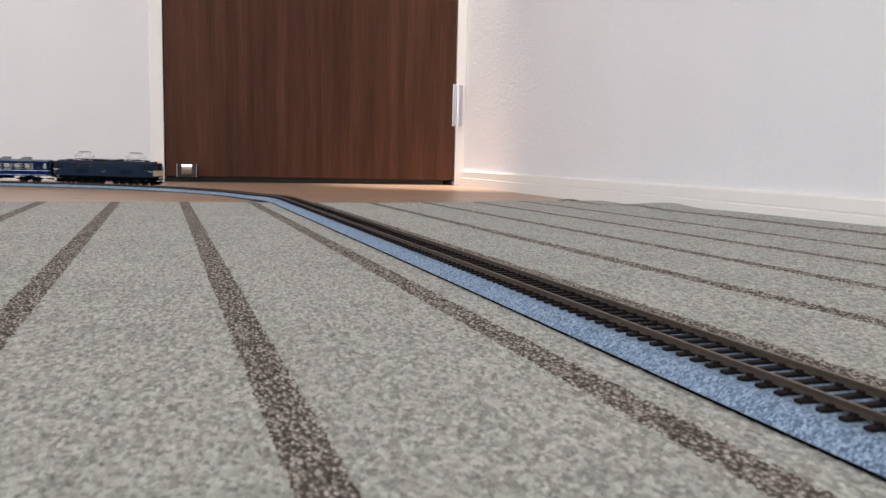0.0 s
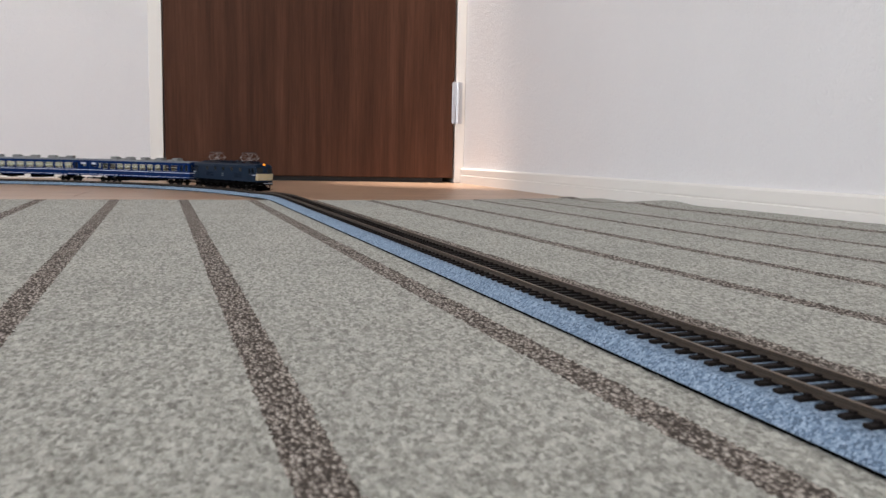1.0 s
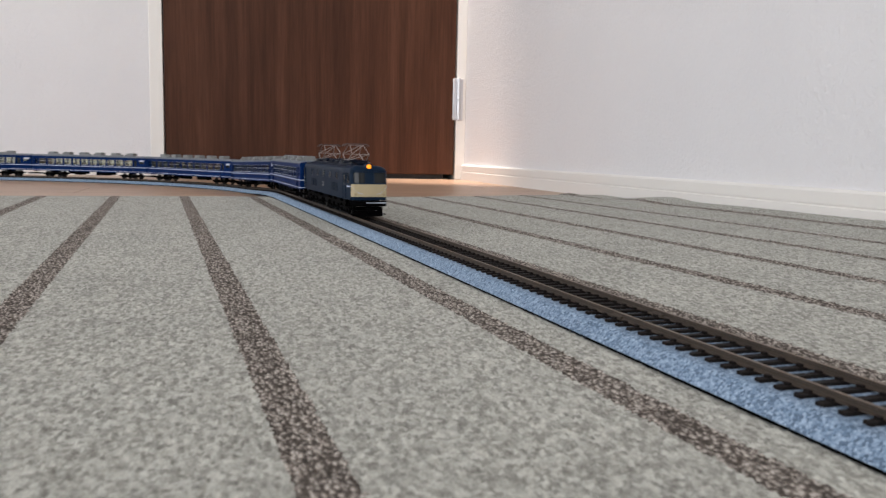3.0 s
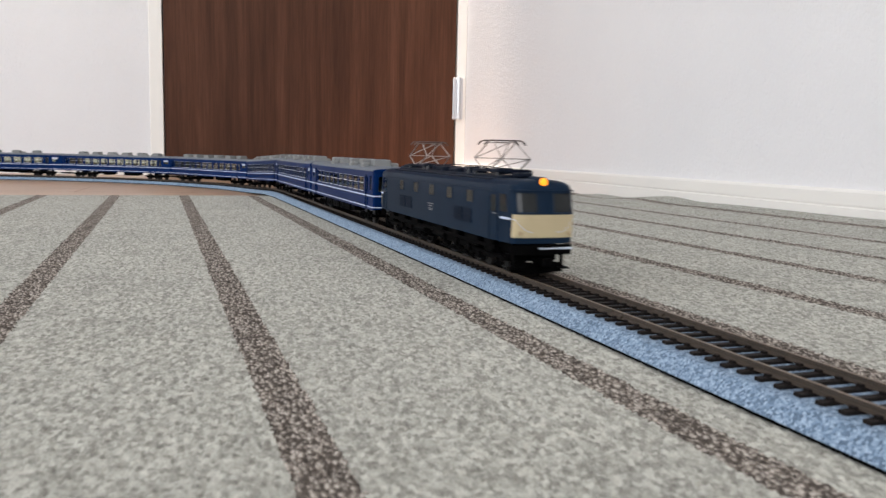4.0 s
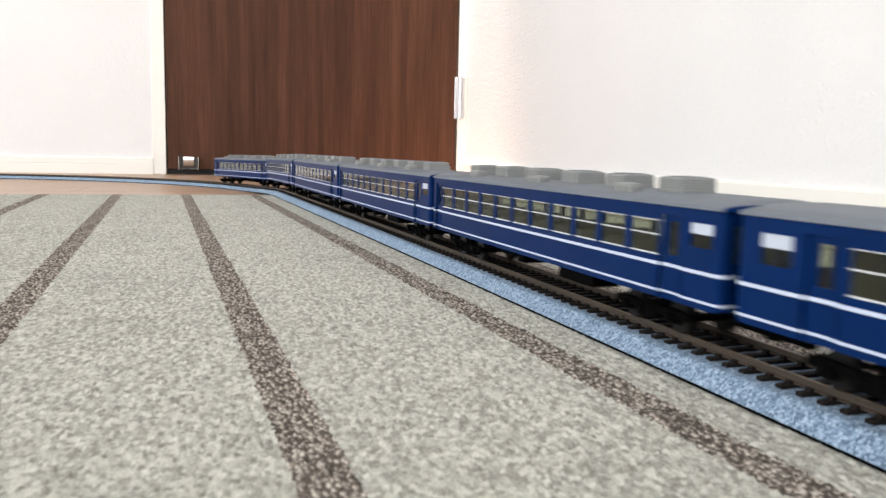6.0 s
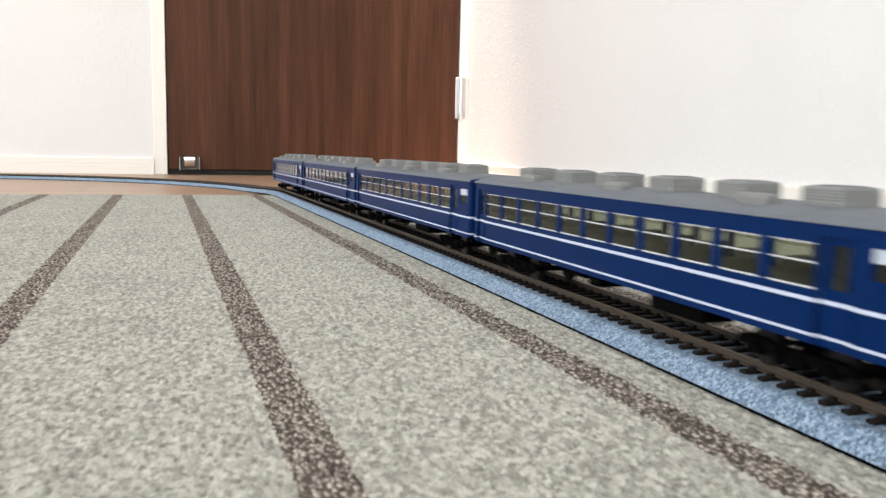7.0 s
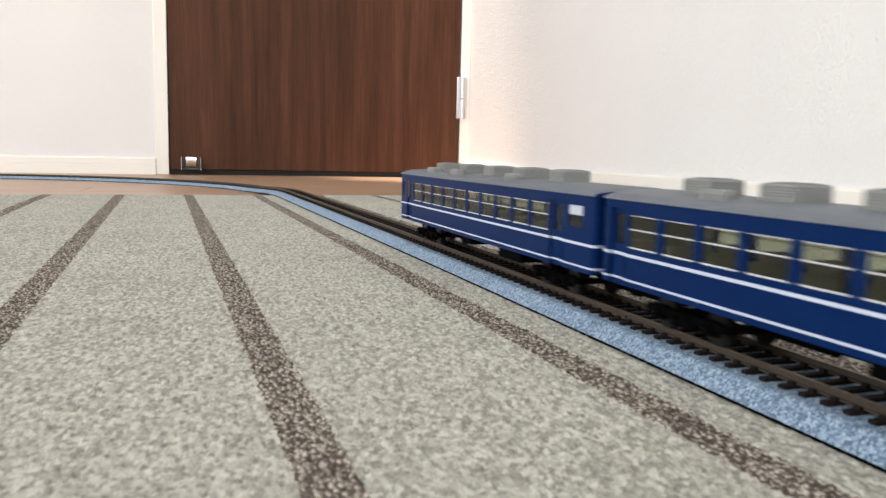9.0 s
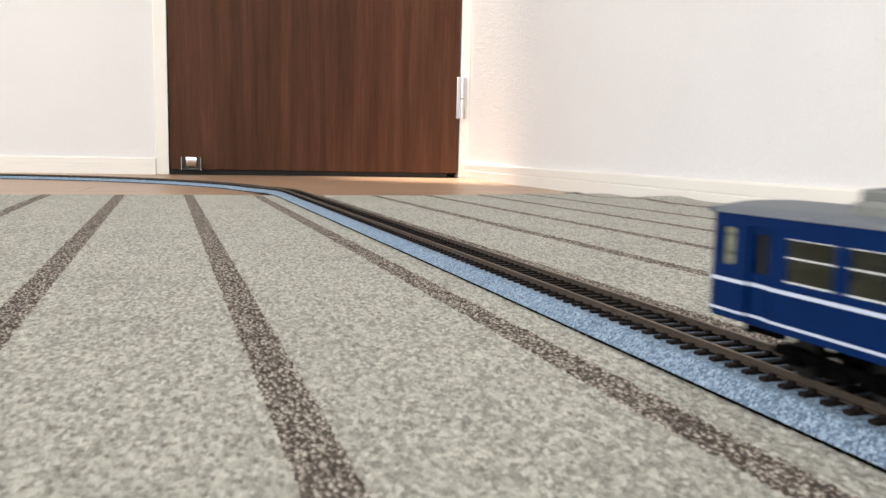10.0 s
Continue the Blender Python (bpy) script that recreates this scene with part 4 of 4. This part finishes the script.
        rod(bm, (e * 0.1030, 0, 0.0414), (e * 0.1158, 0, 0.0414), 0.0025, 18)
        lampbody = part("headlamp", bm, M_LOCO, loco, "round headlamp on the roof", 40)
        bm = bmesh.new()
        rod(bm, (e * 0.1156, 0, 0.0414), (e * 0.1170, 0, 0.0414), 0.0022, 18, 0.0015)
        part("lens", bm, M_LAMP if e == 1 else M_FROST, lampbody, "lit orange lens" if e == 1 else "unlit pale lens", 40)
        # pilot deck, steps, plough and coupler
        bm = bmesh.new()
        plate_on_nose(bm, -47, 47, 0.0096, 0.0116, -0.0030, 0.0034, e, 16, 1)
        part("buffer_beam", bm, M_UNDER, loco)
        for s in (-1, 1):
            bm = bmesh.new()
            x = e * 0.1120
            box(bm, x - 0.0012, x + 0.0012, s * 0.0125 - 0.0006, s * 0.0125 + 0.0006, 0.0030, 0.0110, 0.0002)
            box(bm, x - 0.0030, x + 0.0030, s * 0.0125 - 0.0032, s * 0.0125 + 0.0032, 0.0028, 0.0036, 0.0002)
            part("step", bm, M_UNDER, loco)
            bm = bmesh.new()
            rod(bm, (e * 0.1152, s * 0.0030, 0.0098), (e * 0.1152, s * 0.0120, 0.0098), 0.0004, 6)
            part("pipe", bm, M_TANK, loco, "grey brake pipe")
        bm = bmesh.new()
        loft(bm, [[(e * 0.1120, -0.0135, 0.0012), (e * 0.1105, -0.0135, 0.0058)], [(e * 0.1172, 0, 0.0012), (e * 0.1135, 0, 0.0058)], [(e * 0.1120, 0.0135, 0.0012), (e * 0.1105, 0.0135, 0.0058)]], caps=False, close=False)
        bmesh.ops.solidify(bm, geom=bm.faces[:], thickness=0.0006)
        part("snow_plough", bm, M_UNDER, loco)
        bm = bmesh.new()
        a, b = sorted((e * 0.108, e * 0.1240))
        box(bm, a, b, -0.0014, 0.0014, 0.0056, 0.0082, 0.0004)
        a, b = sorted((e * 0.1200, e * 0.1242))
        box(bm, a, b, -0.0024, 0.0024, 0.0050, 0.0090, 0.0007)
        part("coupler", bm, M_UNDER, loco, "black knuckle coupler")
    # sides: windows, louvres, plates
    bm = bmesh.new()
    box(bm, -0.0042, 0.0042, -0.0002, 0.0002, 0.0292, 0.0352)
    pane = finish("side_window", bm, M_PANE)
    bm = bmesh.new()
    for x0, x1, z0, z1 in ((-0.0046, -0.0042, 0.0288, 0.0356), (0.0042, 0.0046, 0.0288, 0.0356), (-0.0042, 0.0042, 0.0288, 0.0292), (-0.0042, 0.0042, 0.0352, 0.0356)):
        box(bm, x0, x1, -0.0003, 0.0003, z0, z1)
    rim = finish("window_rim", bm, M_LOCO)
    bm = bmesh.new()
    box(bm, -0.0062, 0.0062, -0.0002, 0.00012, 0.0180, 0.0256)
    for k in range(9):
        box(bm, -0.0060, 0.0060, -0.0002, 0.0003, 0.0183 + 0.0008 * k, 0.0187 + 0.0008 * k)
    louvre = finish("louvre", bm, M_DARKBLUE)
    for s in (-1, 1):
        turn = 0 if s == 1 else 180
        for k in range(5):
            x = 0.0675 - 0.0310 * k
            o = share("side_window", pane, loco, pose(x, s * E_W, 0, 0, 0, turn), "pale tan side window")
            share("window_rim", rim, o, Matrix())
        for x in (0.0645, 0.0505, -0.0400, -0.0540):
            share("louvre", louvre, loco, pose(x, s * (E_W + 0.0001), 0, 0, 0, turn), "dark blue ventilation louvre")
        bm = bmesh.new()
        for z, w in ((0.0236, 0.0050), (0.0222, 0.0036), (0.0206, 0.0028), (0.0198, 0.0028)):
            box(bm, 0.0036 - w, 0.0036 + w, min(s * E_W, s * (E_W + 0.0003)), max(s * E_W, s * (E_W + 0.0003)), z, z + 0.00045)
        part("plate", bm, M_TANK, loco, "small pale plates on the side")
        bm = bmesh.new()
        box(bm, -0.0960, 0.0960, min(s * E_W, s * (E_W + 0.0002)), max(s * E_W, s * (E_W + 0.0002)), 0.0362, 0.0368)
        part("gutter", bm, M_LOCO, loco)
    # running gear: two long frames with three driving and two pilot axles each
    for e in (1, -1):
        b = sub("bogie", loco, "black plastic engine bogie with five axles")
        b.matrix_basis = pose(e * 0.0560, 0, 0)
        bm = bmesh.new()
        for s in (-1, 1):
            y = s * 0.0132
            box(bm, min(-e * 0.0440, e * 0.0120), max(-e * 0.0440, e * 0.0120), y - 0.0012, y + 0.0012, 0.0070, 0.0104, 0.0005)
            box(bm, min(e * 0.0100, e * 0.0480), max(e * 0.0100, e * 0.0480), y - 0.0010, y + 0.0010, 0.0052, 0.0080, 0.0005)
            for q in (-0.0340, -0.0140, 0.0060):
                box(bm, e * q - 0.0034, e * q + 0.0034, y - 0.0012, y + 0.0020, 0.0042, 0.0098, 0.0008)
                box(bm, e * q + 0.0040, e * q + 0.0120, y - 0.0006, y + 0.0014, 0.0030, 0.0052, 0.0006)
                rod(bm, (e * q, y, 0.0078), (e * q, y + s * 0.0028, 0.0078), 0.0020, 12)
            for q in (0.0200, 0.0420):
                box(bm, e * q - 0.0028, e * q + 0.0028, y - 0.0010, y + 0.0016, 0.0030, 0.0084, 0.0006)
                rod(bm, (e * q, y, 0.0054), (e * q, y + s * 0.0024, 0.0054), 0.0016, 12)
            rod(bm, (-e * 0.0440, y + s * 0.001, 0.0040), (e * 0.0060, y + s * 0.001, 0.0032), 0.0005, 6)
        for q in (-0.0440, 0.0110, 0.0480):
            box(bm, e * q - 0.0014, e * q + 0.0014, -0.0130, 0.0130, 0.0058, 0.0090)
        box(bm, -0.0400, 0.0400, -0.0060, 0.0060, 0.0060, 0.0110)
        part("bogie_frame", bm, M_UNDER, b)
        for q in (-0.0340, -0.0140, 0.0060):
            wheelset(b, e * q, 0.0078, "driving_wheelset")
        for q in (0.0200, 0.0420):
            wheelset(b, e * q, 0.0054)
    for x0, x1 in ((-0.0080, 0.0080), (0.0860, 0.0960), (-0.0960, -0.0860)):
        bm = bmesh.new()
        box(bm, x0, x1, -0.0130, 0.0130, 0.0075, 0.0118, 0.0006)
        part("equipment_box", bm, M_UNDER, loco)
    bm = bmesh.new()
    box(bm, -0.1085, 0.1085, -0.0118, 0.0118, 0.0092, 0.0160, 0.0006)
    part("underframe", bm, M_UNDER, loco, "black underframe")
    for s in (-1, 1):
        for x, w, h in ((-0.0900, 0.0052, 0.0026), (-0.0640, 0.0080, 0.0018), (-0.0330, 0.0046, 0.0030), (0.0130, 0.0060, 0.0022), (0.0400, 0.0044, 0.0030), (0.0650, 0.0086, 0.0018), (0.0885, 0.0050, 0.0026)):
            bm = bmesh.new()
            box(bm, x - w, x + w, s * 0.0136 - 0.0017, s * 0.0136 + 0.0017, 0.0112 - h, 0.0150, 0.0005)
            part("equipment_box", bm, M_UNDER, loco)
        bm = bmesh.new()
        rod(bm, (-0.0960, s * 0.0150, 0.0100), (0.0960, s * 0.0150, 0.0100), 0.00035, 6)
        part("pipe", bm, M_UNDER, loco)
    for s in (-1, 1):
        for x in (-0.020, 0.016):
            bm = bmesh.new()
            rod(bm, (x - 0.008, s * 0.0148, 0.0096), (x + 0.008, s * 0.0148, 0.0096), 0.0018, 12)
            part("air_tank", bm, M_UNDER, loco, "", 40)
    # the body and all on it stand a little higher over the running gear
    low = ("coupler", "bogie", "step", "snow_plough", "equipment_box", "air_tank")
    for me in {o.data for o in loco.children_recursive if o.data and not o.name.startswith(low) and not o.parent.name.startswith("bogie")}:
        for v in me.vertices:
            v.co.z += (0.0035 - 0.03 * v.co.z) * smooth(0.0090, 0.0112, v.co.z)
    return loco


M_SCREEN = material("dark window pane", (0.010, 0.012, 0.013), 0.06)
M_PANE = material("pale tan window", (0.015, 0.015, 0.011), 0.25)
M_SASH = material("silver white sash", (0.62, 0.64, 0.66), 0.4)
dull(M_SCREEN, 0.28)
dull(M_PANE, 0.3)
M_SMOKE2 = material("grey polished metal", (0.30, 0.29, 0.29), 0.22, 1.0)
M_TAIL = material("dull lamp glass", (0.38, 0.29, 0.17), 0.3)
M_DOOR_REFLECTED = material("dark polished plate", (0.035, 0.026, 0.022), 0.2)
M_INSUL = material("dark glazed insulator", (0.045, 0.048, 0.055), 0.3)
M_TANK = material("dull grey tank paint", (0.20, 0.195, 0.19), 0.45)

build_room()
build_carpet()
build_track()
LOCO = build_loco()
END_COACH, MID_COACH = build_coach(True), build_coach(False)
COACHES = [END_COACH, MID_COACH] + [copy_thing(MID_COACH, Matrix()) for _ in range(3)] + [copy_thing(END_COACH, Matrix())]

# ---------- the train runs at an almost even pace ----------
SPEED, FRONT_0 = 0.3317, -0.4460                 # m/s, and where its front coupler would be at the start
E_LEN, C_LEN = 0.2485, 0.2665


def car_pose(s, pivot, flip=False):
    """Where a car with its middle at s stands on the rails, held by its two pivots."""
    a, b = on_line(s + pivot), on_line(s - pivot)
    x = (a - b).normalized()
    y = Vector((0, 0, 1)).cross(x).normalized()
    m = Matrix((x, y, x.cross(y))).transposed().to_4x4()
    m.translation = (a + b) / 2 + Vector((0, 0, RAIL_H))
    return m @ pose(0, 0, 0, 0, 0, 180) if flip else m


def front(t):
    """Where the front coupler is: it loses a little pace on the ramp to the carpet, and again at the end."""
    late = t - 8.4
    return FRONT_0 + SPEED * t - 0.036 * math.exp(-t / 0.9) - 0.0022 * (late + math.sqrt(late * late + 0.1))


def run(car, behind, pivot, flip=False):
    times = [k * 0.1 for k in range(101)]
    walk(car, [(t, car_pose(front(t) - behind, pivot, flip)) for t in times])
    for b in [o for o in car.children if o.name.startswith("bogie")]:
        side = 1 if b.matrix_basis.translation.x > 0 else -1
        x = side * pivot
        rows = []
        for t in times[::2]:
            s = front(t) - behind
            way = (-1 if flip else 1)
            a = s + way * x
            d = on_line(a + 0.01) - on_line(a - 0.01)
            m = car_pose(s, pivot, False).to_3x3().inverted() @ d
            rows.append((t, pose(x, 0, 0, 0, 0, math.degrees(math.atan2(m.y, m.x)))))
        walk(b, rows)


def motions():
    run(LOCO, E_LEN / 2 - 0.0030, 0.0560)
    for i, car in enumerate(COACHES):
        run(car, E_LEN + C_LEN * (i + 0.5), PIVOT, flip=(i == 0))


motions()
